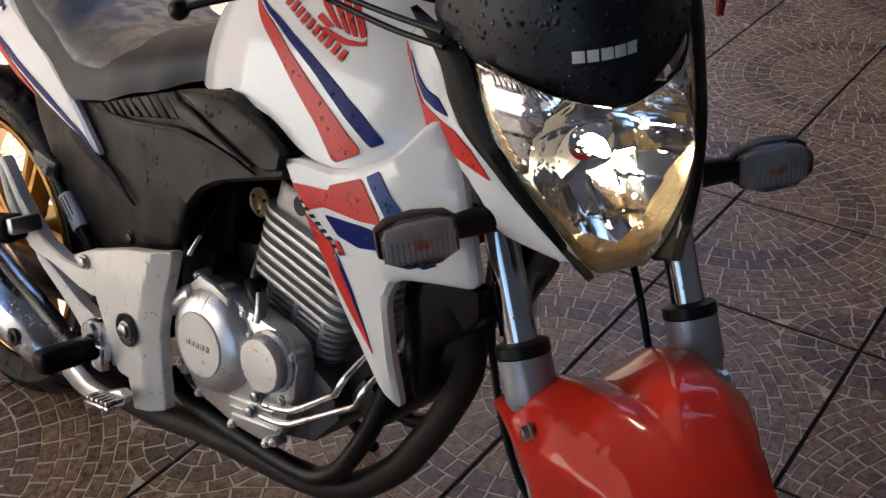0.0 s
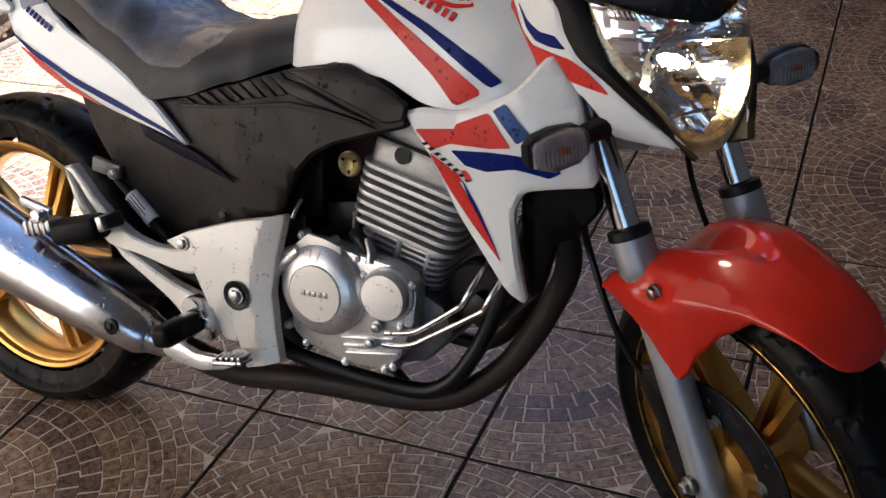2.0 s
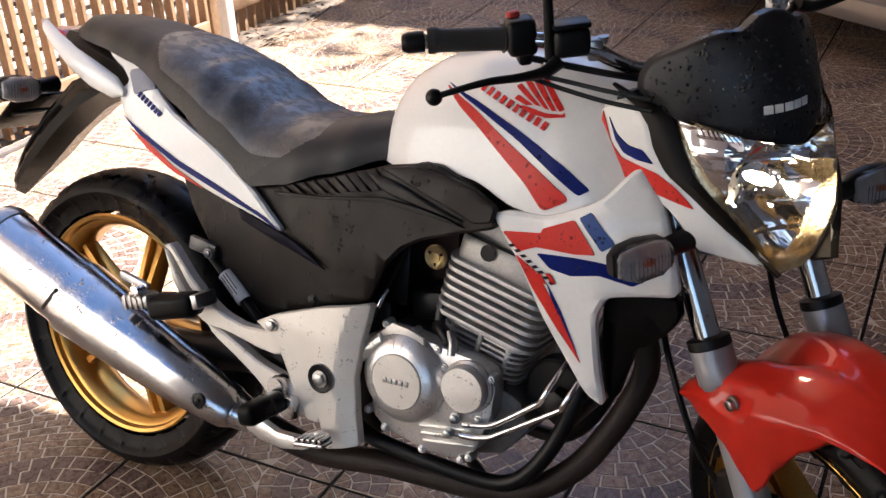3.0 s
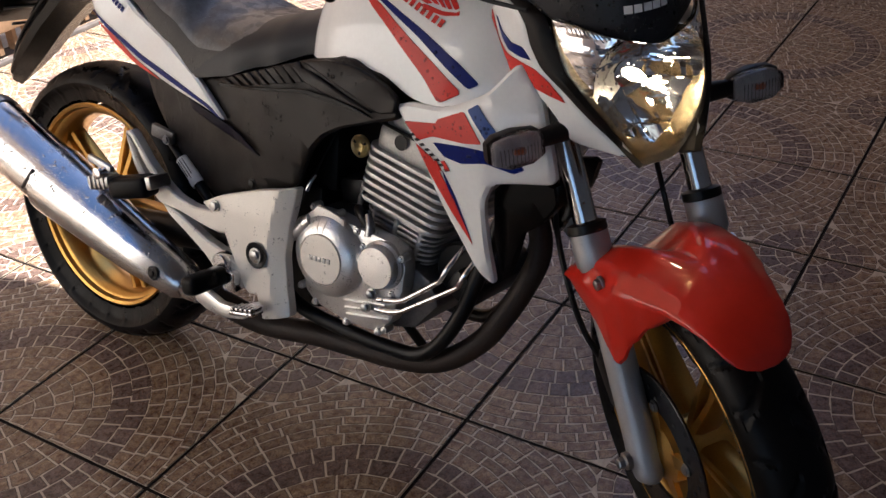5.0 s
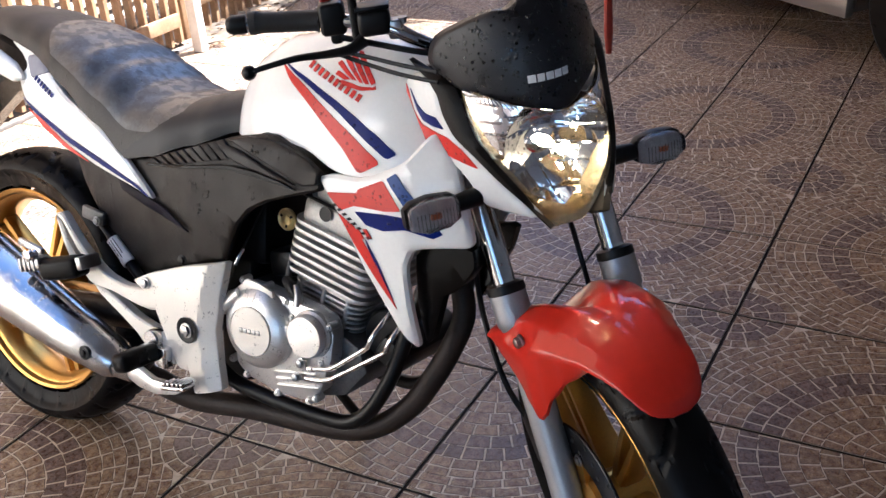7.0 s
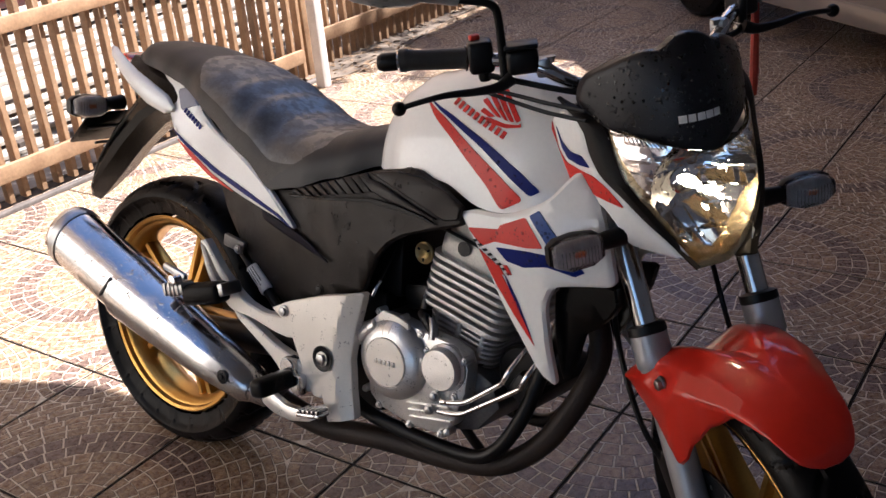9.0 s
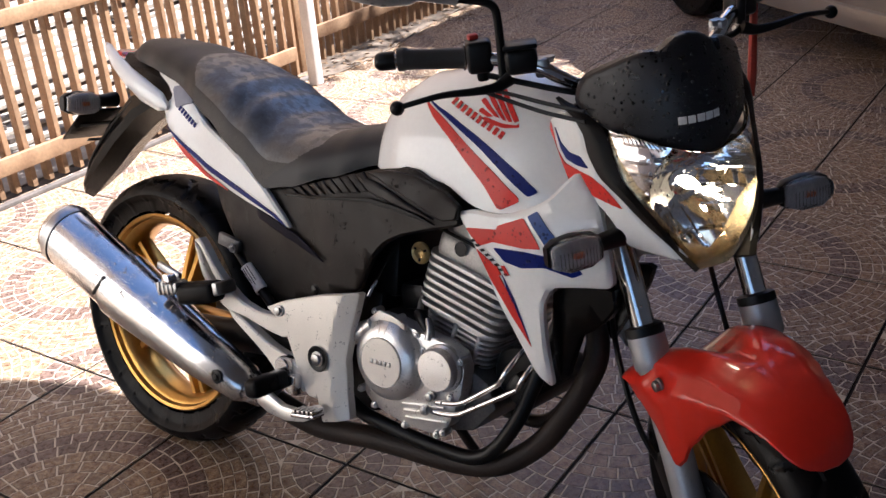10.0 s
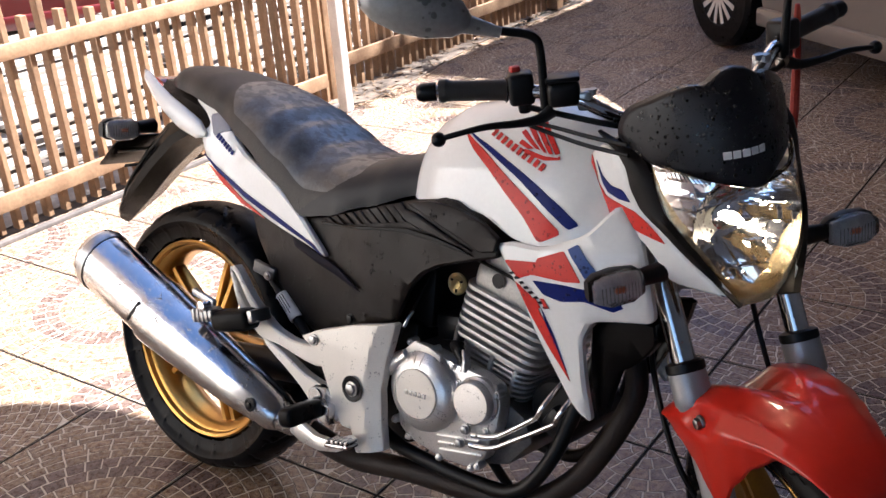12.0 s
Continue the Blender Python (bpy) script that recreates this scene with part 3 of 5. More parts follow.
for p in seat.data.polygons:
    c = p.center
    f = (c.z - curve(SEAT_L, c.x)) / (curve(SEAT_T, c.x) - curve(SEAT_L, c.x))
    p.material_index = 2 if c.x > 0.53 - 0.9 * max(0, 0.75 - f) * 0.2 else (1 if f < 0.42 or c.x < 0.13 + 0.10 * (1 - f) else 0)

# graphics of the shrouds
for outline, m in (([(0.901, 0.712), (0.960, 0.720), (0.963, 0.727), (1.008, 0.748), (1.044, 0.705), (1.014, 0.700), (0.956, 0.699), (0.929, 0.687)], RED_DECAL),
                   ([(0.923, 0.682), (0.956, 0.663), (0.996, 0.607), (1.033, 0.537), (0.992, 0.584), (0.952, 0.636)], RED_DECAL),
                   ([(0.956, 0.690), (1.014, 0.695), (1.050, 0.696), (1.098, 0.690), (1.110, 0.677), (1.095, 0.668), (1.051, 0.677), (1.010, 0.667), (0.978, 0.671)], BLUE_DECAL),
                   ([(0.973, 0.650), (0.998, 0.610), (1.027, 0.550), (0.985, 0.621)], BLUE_DECAL),
                   ([(1.014, 0.751), (1.030, 0.762), (1.069, 0.724), (1.052, 0.711)], GREY_DECAL)):
    decal("graphic", outline, shroud_y, m, shrouds[0], grid=0.02, keep=0.06)


def bars(parent, yf, start, along, up, count, gap, material, lean=0.3, steer=False, both=True, lift=0.0022):
    """A row of plain slanted bars in place of lettering."""
    u, v = Vector(along), Vector(up)
    for k in range(count):
        a = Vector(start) + u * k
        q = [a, a + u * (1 - gap), a + u * (1 - gap) + v + u * lean, a + v + u * lean]
        bm = sheet([tuple(p) for p in q], side(lambda x, z: yf(x, z) + lift), 0.001, 0, 0.05, 0)
        part("lettering_bar", bm, material, parent, steer=steer)


bars(shrouds[0], shroud_y, (0.912, 0.694), (0.0092, -0.0062), (0.0062, 0.0036), 8, 0.5, BLACK_DECAL, 0.1)
bars(shrouds[0], shroud_y, (0.956, 0.660), (0.015, 0.003), (0.010, -0.014), 2, 0.5, RED_DECAL, 0.0)
bars(tank, tank_y, (0.822, 0.8985), (0.0120, -0.0044), (0.0045, 0.0105), 10, 0.42, RED_DECAL, 0.02)
for feather in ([(0.902, 0.930), (0.912, 0.929), (0.958, 0.887), (0.951, 0.883)],
                [(0.890, 0.927), (0.899, 0.929), (0.947, 0.884), (0.940, 0.883)],
                [(0.879, 0.922), (0.888, 0.925), (0.936, 0.884), (0.929, 0.885)],
                [(0.876, 0.909), (0.882, 0.914), (0.923, 0.887), (0.914, 0.888)],
                [(0.880, 0.893), (0.884, 0.899), (0.911, 0.888), (0.901, 0.886)],
                [(0.890, 0.883), (0.897, 0.886), (0.933, 0.879), (0.956, 0.880), (0.959, 0.883), (0.962, 0.877), (0.936, 0.873), (0.908, 0.877)]):
    decal("emblem_feather", feather, tank_y, RED_DECAL, tank, times=1, keep=0.1)

# ---- tail ----
TAIL_Y = [(-0.25, 0.05), (-0.13, 0.075), (0.1, 0.115), (0.5, 0.160), (0.6, 0.165)]


def tail_y(x, z):
    return curve(TAIL_Y, x) - 0.25 * max(0, z - 0.78) ** 1.0


for flip in (False, True):
    bm = sheet([(0.060, 0.800), (0.085, 0.822), (0.060, 0.842), (0.012, 0.860), (-0.008, 0.893), (0.045, 0.894), (0.095, 0.878), (0.130, 0.850), (0.175, 0.806), (0.228, 0.778), (0.325, 0.741), (0.417, 0.692), (0.500, 0.625), (0.438, 0.640), (0.310, 0.662), (0.212, 0.688), (0.139, 0.718), (0.085, 0.755)],
               side(tail_y), 0.005, 0.007, 0.022, 2, 0.14)
    tail = part("tail_panel", mirrored(bm) if flip else bm, WHITE, bike, "white tail panel with purple and red stripes")
    if flip:
        continue
    # Slate grey puts the shade on this facet of the white panel into colour.
    part("grey_facet", sheet([(0.083, 0.842), (0.130, 0.852), (0.165, 0.818), (0.140, 0.812), (0.108, 0.800)], side(lambda x, z: tail_y(x, z) + 0.002), 0.003, 0.003, 0.02, 1, 0.12), mat("facet_shade_grey", (0.20, 0.21, 0.27), 0.35, vary=0.1, coat=0.3), tail, "recessed facet with its shade painted slate grey")
    decal("stripe", [(0.078, 0.764), (0.124, 0.733), (0.232, 0.692), (0.338, 0.668), (0.440, 0.646), (0.492, 0.628), (0.456, 0.648), (0.338, 0.679), (0.232, 0.703), (0.130, 0.739)], tail_y, BLUE_DECAL, tail, keep=0.1)
    decal("stripe", [(0.096, 0.743), (0.150, 0.708), (0.222, 0.679), (0.310, 0.663), (0.222, 0.689), (0.150, 0.722)], tail_y, RED_DECAL, tail, keep=0.1)
    bars(tail, tail_y, (0.118, 0.800), (0.0098, -0.0043), (0.004, 0.010), 7, 0.35, BLUE_DECAL)

for sgn in (-1, 1):
    rings = []
    for x, y, z, h, w in ((0.085, 0.112, 0.800, 0.006, 0.004), (0.06, 0.112, 0.808, 0.020, 0.010), (0.0, 0.108, 0.825, 0.024, 0.013), (-0.06, 0.100, 0.846, 0.021, 0.013), (-0.12, 0.088, 0.872, 0.017, 0.012), (-0.165, 0.076, 0.896, 0.012, 0.010), (-0.185, 0.068, 0.906, 0.004, 0.004)):
        rings.append([Vector((x + 0.3 * h * math.sin(a), sgn * (y + w * math.cos(a)), z + h * math.sin(a))) for a in (2 * math.pi * k / 14 for k in range(14))])
    part("grab_rail", loft(rings), WHITE, bike, "white moulded grab rail", sharp=70)
part("tail_light", box((0.05, 0.085, 0.045), (-0.175, 0, 0.868), 0.012, (0, 20, 0)), mat("red_lens", (0.45, 0.01, 0.01), 0.15, coat=1, vary=0.1), bike)
rings = []
for x, w, zt, zl in ((0.16, 0.10, 0.84, 0.70), (0.05, 0.085, 0.865, 0.76), (-0.06, 0.07, 0.885, 0.79), (-0.15, 0.052, 0.89, 0.83)):
    rings.append([Vector((x, y, z)) for y, z in ((-w, zl + 0.02), (-w, zt - 0.02), (-w * 0.7, zt), (w * 0.7, zt), (w, zt - 0.02), (w, zl + 0.02), (w * 0.6, zl), (-w * 0.6, zl))])
part("tail_core", loft(rings), BLACK_PLASTIC, bike)
rings = []
for x, z, w, d in ((-0.02, 0.790, 0.064, 0.050), (-0.10, 0.750, 0.058, 0.060), (-0.19, 0.680, 0.052, 0.056), (-0.27, 0.605, 0.048, 0.046), (-0.335, 0.548, 0.034, 0.026), (-0.362, 0.527, 0.016, 0.010)):
    n = Vector((-0.62, 0, 0.78))
    c = Vector((x, 0, z))
    rings.append([c + Vector((0, -w, 0)), c + Vector((0, -w * 1.05, 0)) + n * d * 0.35, c + Vector((0, -w * 0.8, 0)) + n * d * 0.9, c + Vector((0, 0, 0)) + n * d, c + Vector((0, w * 0.8, 0)) + n * d * 0.9, c + Vector((0, w * 1.05, 0)) + n * d * 0.35, c + Vector((0, w, 0)), c - n * 0.014])
flap = part("rear_mudguard", loft(rings), FLAP, bike, "black plastic rear mudguard", sharp=12)
for y0 in (-0.050, -0.026, 0.026, 0.050):
    part("flap_rib", tube([(-0.10 - 0.022, y0, 0.750 + 0.034), (-0.19 - 0.022, y0 * 0.95, 0.680 + 0.030), (-0.27 - 0.018, y0 * 0.88, 0.605 + 0.026), (-0.338, y0 * 0.6, 0.560)], 0.0035, 8), DARK, flap)
plate = part("plate_holder", box((0.006, 0.19, 0.115), (-0.288, 0.0, 0.712), 0.003, (0, 47, 0)), FLAP, bike, "dark back of the number plate holder")
for z in (-0.04, 0.0, 0.04):
    part("rib", box((0.004, 0.15, 0.008), (-0.284 - z * 0.68, 0, 0.709 + z * 0.73), 0.001, (0, 47, 0)), CAST, plate)
LENS_BACK = mat("pale_reflector", (0.56, 0.56, 0.57), 0.35, 0.3, vary=0.3, scale=50, bump=0.3, fine=300)
AMBER_BULB = mat("amber", (0.45, 0.12, 0.03), 0.3)
SIGNAL = mat("smoked_lens", (0.84, 0.83, 0.83), 0.06, glass=0.95, vary=0.15, scale=60, bump=0.6, fine=300)


def turn_signal(at, sgn, steer, length=0.092):
    """A smoked indicator on a short stalk: body, ribbed lens and amber bulb."""
    rings = []
    for f, w, h in ((0, 0.016, 0.014), (0.12, 0.024, 0.021), (0.5, 0.029, 0.025), (0.85, 0.027, 0.022), (1.0, 0.018, 0.015)):
        y = sgn * (f - 0.5) * length
        rings.append([Vector(at) + Vector((w * math.copysign(abs(math.cos(a)) ** 0.5, math.cos(a)) * (0.10 if math.cos(a) > 0 else 0.8), y, h * 1.02 * math.copysign(abs(math.sin(a)) ** 0.5, math.sin(a)))) for a in (2 * math.pi * k / 20 for k in range(20))])
    body = part("turn_signal", loft(rings), DARK, bike, "black turn signal with smoked ribbed lens", steer=steer)
    rings = []
    for f, w, h in ((0.05, 0.020, 0.015), (0.3, 0.031, 0.021), (0.7, 0.032, 0.021), (0.96, 0.022, 0.013)):
        y = sgn * (f - 0.5) * length
        rings.append([Vector(at) + Vector((0.002 + w * 0.95 * abs(math.cos(a)) ** 0.5, y, h * 1.12 * math.copysign(abs(math.sin(a)) ** 0.6, math.sin(a)))) for a in (math.pi * (k / 12 - 0.5) for k in range(13))])
    lens = part("lens", loft(rings), SIGNAL, body, "smoked clear ribbed lens", steer=steer)
    lens.visible_shadow = False
    part("reflector", box((0.006, length * 0.80, 0.034), (at[0] + 0.0065, at[1], at[2]), 0.002), LENS_BACK, body, "silver reflector behind the lens", steer=steer)
    for k in range(12):
        part("lens_rib", box((0.0012, 0.0011, 0.024), (at[0] + 0.0300 - 0.0007 * abs(k - 5.5), at[1] + (k - 5.5) * length * 0.066, at[2]), 0.0003, None, 1), SIGNAL, body, steer=steer)
    part("bulb", box((0.008, 0.016, 0.008), (at[0] + 0.014, at[1], at[2]), 0.003), AMBER_BULB, body, steer=steer)
    part("stalk", tube([(at[0] - 0.004, at[1] - sgn * length * 0.45, at[2]), (at[0] - 0.006, at[1] - sgn * (length * 0.5 + 0.05), at[2] + 0.002)], [0.013, 0.017], 14), DARK, body, steer=steer)


for sgn in (-1, 1):
    turn_signal((1.231, sgn * 0.193, 0.770), sgn, True, 0.084)
    turn_signal((-0.145, sgn * 0.165, 0.785), sgn, False, 0.085)

# ---- side covers ----
def cover_y(x, z):
    return curve([(0.2, 0.104), (0.35, 0.126), (0.5, 0.146), (0.6, 0.165), (0.9, 0.168)], x) - 0.11 * max(0, 0.62 - z) - 0.12 * max(0, z - 0.74)


COVER = [(0.204, 0.700), (0.300, 0.715), (0.420, 0.690), (0.520, 0.706), (0.600, 0.738), (0.696, 0.772), (0.781, 0.788), (0.840, 0.765), (0.887, 0.738), (0.888, 0.710), (0.830, 0.692), (0.767, 0.670), (0.732, 0.650), (0.707, 0.622),
         (0.690, 0.590), (0.667, 0.544), (0.544, 0.500), (0.427, 0.456), (0.352, 0.494), (0.300, 0.545), (0.256, 0.603)]
WEDGE = [(0.380, 0.645), (0.481, 0.625), (0.507, 0.619), (0.540, 0.608), (0.595, 0.585), (0.539, 0.594), (0.473, 0.607), (0.390, 0.626)]
GROOVE_SHADE = [(0.469, 0.691), (0.555, 0.701), (0.658, 0.718), (0.699, 0.724), (0.759, 0.721), (0.808, 0.714), (0.848, 0.704), (0.799, 0.709), (0.750, 0.713), (0.689, 0.716), (0.648, 0.711), (0.542, 0.694), (0.474, 0.686)]
for flip in (False, True):
    bm = sheet(COVER, side(cover_y), 0.006, 0.007, 0.022, 2, 0.12)
    cover = part("side_cover", mirrored(bm) if flip else bm, BLACK_PLASTIC, bike, "black textured plastic side cover beaded with water")
    if flip:
        continue
    for name, outline, lift in (("upper_trim", [(0.690, 0.768), (0.743, 0.779), (0.801, 0.777), (0.858, 0.762), (0.891, 0.744), (0.886, 0.721), (0.857, 0.714), (0.800, 0.734), (0.740, 0.752), (0.708, 0.763)], 0.010),
                                ("middle_wedge", [(0.670, 0.759), (0.715, 0.752), (0.782, 0.729), (0.842, 0.711), (0.782, 0.718), (0.711, 0.730), (0.689, 0.739)], 0.007)):
        part(name, sheet(outline, side(lambda x, z: cover_y(x, z) + lift), 0.007, 0.004, 0.02, 2, 0.10), BLACK_PLASTIC, cover)
    for (xa, za), (xb, zb) in zip([(0.472, 0.697), (0.494, 0.704), (0.517, 0.712), (0.541, 0.720), (0.565, 0.728), (0.588, 0.735), (0.608, 0.742), (0.626, 0.748), (0.643, 0.754), (0.660, 0.759)],
                                  [(0.502, 0.691), (0.528, 0.697), (0.556, 0.703), (0.581, 0.709), (0.604, 0.714), (0.624, 0.719), (0.643, 0.723), (0.663, 0.727), (0.683, 0.732), (0.702, 0.735)]):
        part("vent_slat", sheet([(xa, za), (xa + 0.017, za + 0.006), (xb + 0.010, zb + 0.002), (xb - 0.006, zb - 0.001)], side(lambda x, z: cover_y(x, z) + 0.006), 0.005, 0.002, 0.05, 0), BLACK_PLASTIC, cover)
    part("wedge", sheet(WEDGE, side(lambda x, z: cover_y(x, z) + 0.0085), 0.003, 0.0015, 0.02, 1, 0.08), mat("navy_wedge", (0.004, 0.004, 0.012), 0.5, vary=0.2, spec=0.1), cover, "dark navy glossy wedge")
    # Black strip laid on the cover for the shade in its groove.
    part("groove", sheet(GROOVE_SHADE, side(lambda x, z: cover_y(x, z) + 0.0078), 0.003, 0.001, 0.02, 1, 0.1), FLAP, cover)
    part("bolt", bolt((0.555, -cover_y(0.555, 0.522) - 0.002, 0.522), 0.008), DARK, cover)
# Added black boxes fill the dark gaps behind the cover and under the tank.
part("airbox", box((0.25, 0.17, 0.22), (0.575, 0, 0.63), 0.02), DARK, bike)
part("under_tank_frame", box((0.36, 0.15, 0.09), (0.92, 0, 0.715), 0.02), DARK, bike)
part("inner_rear_guard", box((0.30, 0.17, 0.10), (0.32, 0, 0.70), 0.03, (0, 12, 0)), DARK, bike)
for sgn in (-1, 1):
    part("scoop", sheet([(1.045, 0.640), (1.150, 0.660), (1.158, 0.628), (1.145, 0.606), (1.116, 0.577), (1.099, 0.570), (1.085, 0.518), (1.077, 0.487), (1.066, 0.478), (1.050, 0.540)] if sgn < 0 else [(1.045, 0.640), (1.125, 0.655), (1.115, 0.610), (1.090, 0.560), (1.066, 0.505), (1.050, 0.540)], (lambda s: (lambda x, z, d: Vector((x, s * ((0.125 if s < 0 else 0.085) - 0.1 * max(0, 0.6 - z) - d), z))))(sgn), 0.016, 0.005, 0.03, 1, 0.15), FLAP, bike)

# ---- silver frame plates and foot rests ----
def plate_y(x, z):
    """Flat plate whose front strip folds inwards along a bowed crease."""
    return 0.190 - 0.45 * max(0, x - 0.634 - 1.6 * (z - 0.42) ** 2) - 0.06 * max(0, z - 0.48)


for flip in (False, True):
    bm = sheet([(0.470, 0.476), (0.508, 0.496), (0.600, 0.529), (0.688, 0.552), (0.672, 0.480), (0.664, 0.420), (0.670, 0.360), (0.680, 0.309), (0.622, 0.290), (0.607, 0.335), (0.596, 0.367), (0.555, 0.415), (0.511, 0.454)],
               side(plate_y), 0.014, 0.0022, 0.008, 1, 0.05)
    pivot = part("pivot_plate", mirrored(bm) if flip else bm, SILVER, bike, "silver painted frame pivot plate", sharp=12)
    if not flip:
        # Black ring raised on the plate stands for the shade in its recess.
        part("recess", lathe([(0.024, 0), (0.0245, -0.001), (0.019, -0.0012), (0.018, -0.0005)], "y", 32, (0.609, -0.1930, 0.412)), DARK, pivot)
        part("pivot_bolt", bolt((0.609, -0.1935, 0.412), 0.0105, 0.008), STEEL, pivot)
        part("bolt", bolt((0.505, -0.191, 0.478), 0.0085, 0.008), STEEL, pivot)
    for outline in ([(0.252, 0.562), (0.272, 0.570), (0.320, 0.517), (0.345, 0.498), (0.338, 0.482), (0.312, 0.502), (0.272, 0.552)],
                    [(0.252, 0.562), (0.268, 0.550), (0.288, 0.510), (0.312, 0.484), (0.300, 0.470), (0.276, 0.500)],
                    [(0.296, 0.478), (0.339, 0.499), (0.392, 0.468), (0.439, 0.458), (0.489, 0.462), (0.540, 0.470), (0.545, 0.440), (0.512, 0.424), (0.471, 0.427), (0.400, 0.440), (0.350, 0.440)],
                    [(0.350, 0.450), (0.409, 0.430), (0.472, 0.402), (0.526, 0.390), (0.566, 0.372), (0.566, 0.328), (0.522, 0.322), (0.473, 0.368), (0.425, 0.397), (0.368, 0.427)],
                    [(0.508, 0.450), (0.538, 0.455), (0.568, 0.410), (0.606, 0.360), (0.604, 0.328), (0.575, 0.328), (0.550, 0.372), (0.530, 0.410)]):
        bm = sheet(outline, side(lambda x, z: 0.186), 0.014, 0.005, 0.03, 1, 0.15)
        part("footrest_hanger", mirrored(bm) if flip else bm, SILVER, bike)
    sgn = 1 if flip else -1
    peg = part("rider_footpeg", box((0.038, 0.088, 0.036), (0.528, sgn * 0.240, 0.353), 0.011, (0, -15, 0), 3), RUBBER, bike, "black rubber foot peg")
    part("knuckle", join(lathe([(0.017, -0.014), (0.020, -0.008), (0.020, 0.008), (0.017, 0.014)], "y", 20, (0.520, sgn * 0.185, 0.372)), box((0.03, 0.03, 0.04), (0.548, sgn * 0.19, 0.345), 0.006)), CHROME, peg)
    ppeg = part("passenger_footpeg", box((0.095, 0.046, 0.042), (0.318, sgn * 0.222, 0.476), 0.012, (0, -14, -10 * sgn), 3), RUBBER, bike, "folded passenger foot peg with black rubber")
    for size, at, tilt in (((0.064, 0.034, 0.024), (0.252, 0.236, 0.474), -14), ((0.07, 0.012, 0.016), (0.215, 0.215, 0.496), 10), ((0.040, 0.050, 0.026), (0.356, 0.205, 0.490), -20)):
        part("bracket", box(size, (at[0], sgn * at[1], at[2]), 0.005, (0, tilt, 0)), STEEL, ppeg)
    for k in range(4):
        part("peg_rib", box((0.006, 0.037, 0.027), (0.232 + 0.013 * k, sgn * 0.237, 0.4695 + 0.0032 * k), 0.002, (0, -14, 0)), STEEL, ppeg)
    part("spring", lathe([(0.004, -0.014), (0.011, -0.012), (0.007, -0.008), (0.011, -0.003), (0.007, 0.002), (0.011, 0.007), (0.004, 0.012)], "y", 14, (0.262, sgn * 0.250, 0.496)), CHROME, ppeg)
cyl = part("brake_cylinder", tube([(0.268, -0.110, 0.556), (0.320, -0.115, 0.520), (0.375, -0.120, 0.482), (0.425, -0.125, 0.445)], [0.006, 0.0075, 0.0115, 0.0085], 14), DARK, bike)
LABEL = mat("white_label", (0.72, 0.72, 0.70), 0.5, vary=0.1, scale=60)
part("sticker", tube([(0.335, -0.1165, 0.512), (0.385, -0.121, 0.474)], 0.0138, 16, 2), LABEL, cyl, "white printed sticker")
for k in range(4):
    a = radians(250 + 22 * k)
    u = Vector((0.05, -0.0045, -0.038)).normalized()
    v = u.cross(Vector((0, 1, 0))).normalized() * math.cos(a) + Vector((0, 1, 0)) * math.sin(a)
    c = Vector((0.338, -0.117, 0.5095)) + v * 0.0139
    part("print_bar", tube([c, c + u * (0.045 - 0.008 * (k % 2))], 0.0009, 5, 1), BLACK_DECAL, cyl)
part("cylinder_bracket", box((0.062, 0.012, 0.026), (0.287, -0.120, 0.553), 0.004, (0, 8, 0)), CAST, bike)
# Added black box stands for the dark gap behind the engine.
part("swingarm_pivot", box((0.075, 0.20, 0.24), (0.640, 0, 0.415), 0.012), DARK, bike)
part("bolt", bolt((0.310, -0.133, 0.548), 0.007), STEEL, bike)
for sgn in (-1, 1):
    part("swingarm", tube([(0.600, sgn * 0.115, 0.405), (0.30, sgn * 0.120, 0.360), (0.0, sgn * 0.105, 0.314), (-0.06, sgn * 0.105, 0.312)], [0.034, 0.032, 0.030, 0.022], 10), DARK, bike)
    part("frame_rail", tube([(1.045, sgn * 0.055, 0.620), (1.020, sgn * 0.085, 0.500), (0.985, sgn * 0.100, 0.380), (0.930, sgn * 0.105, 0.300), (0.850, sgn * 0.110, 0.283), (0.680, sgn * 0.125, 0.300), (0.620, sgn * 0.130, 0.330)], 0.0135, 12), DARK, bike)
part("side_stand", tube([(0.62, 0.13, 0.29), (0.66, 0.20, 0.16), (0.69, 0.262, 0.066)], 0.011, 10), DARK, bike)
part("chain_guard", box((0.40, 0.035, 0.05), (0.22, 0.12, 0.40), 0.01, (0, -5, 0)), DARK, bike)
part("rear_shock", tube([(0.44, 0, 0.62), (0.47, 0, 0.38)], 0.032, 14, 2), DARK, bike)

# ---- engine ----
def prism(outline, y0, y1, bevel=0.006):
    bm = bmesh.new()
    vs = [bm.verts.new((x, y0, z)) for x, z in outline]
    f = bm.faces.new(vs)
    out = bmesh.ops.extrude_face_region(bm, geom=[f])
    bmesh.ops.translate(bm, vec=(0, y1 - y0, 0), verts=[v for v in out["geom"] if isinstance(v, bmesh.types.BMVert)])
    if bevel:
        bmesh.ops.bevel(bm, geom=[e for e in bm.edges], offset=bevel, segments=2, affect="EDGES", profile=0.5)
    return bm


pedal = part("brake_pedal", prism([(0.470, 0.312), (0.492, 0.320), (0.540, 0.305), (0.582, 0.308), (0.622, 0.330), (0.640, 0.326), (0.628, 0.308), (0.596, 0.289), (0.550, 0.277), (0.505, 0.279), (0.474, 0.290)], -0.200, -0.216, 0.004), ALLOY, bike, "cast alloy brake pedal")
pad = [box((0.058, 0.030, 0.008), (0.640, -0.248, 0.330), 0.003, (0, -12, 0))]
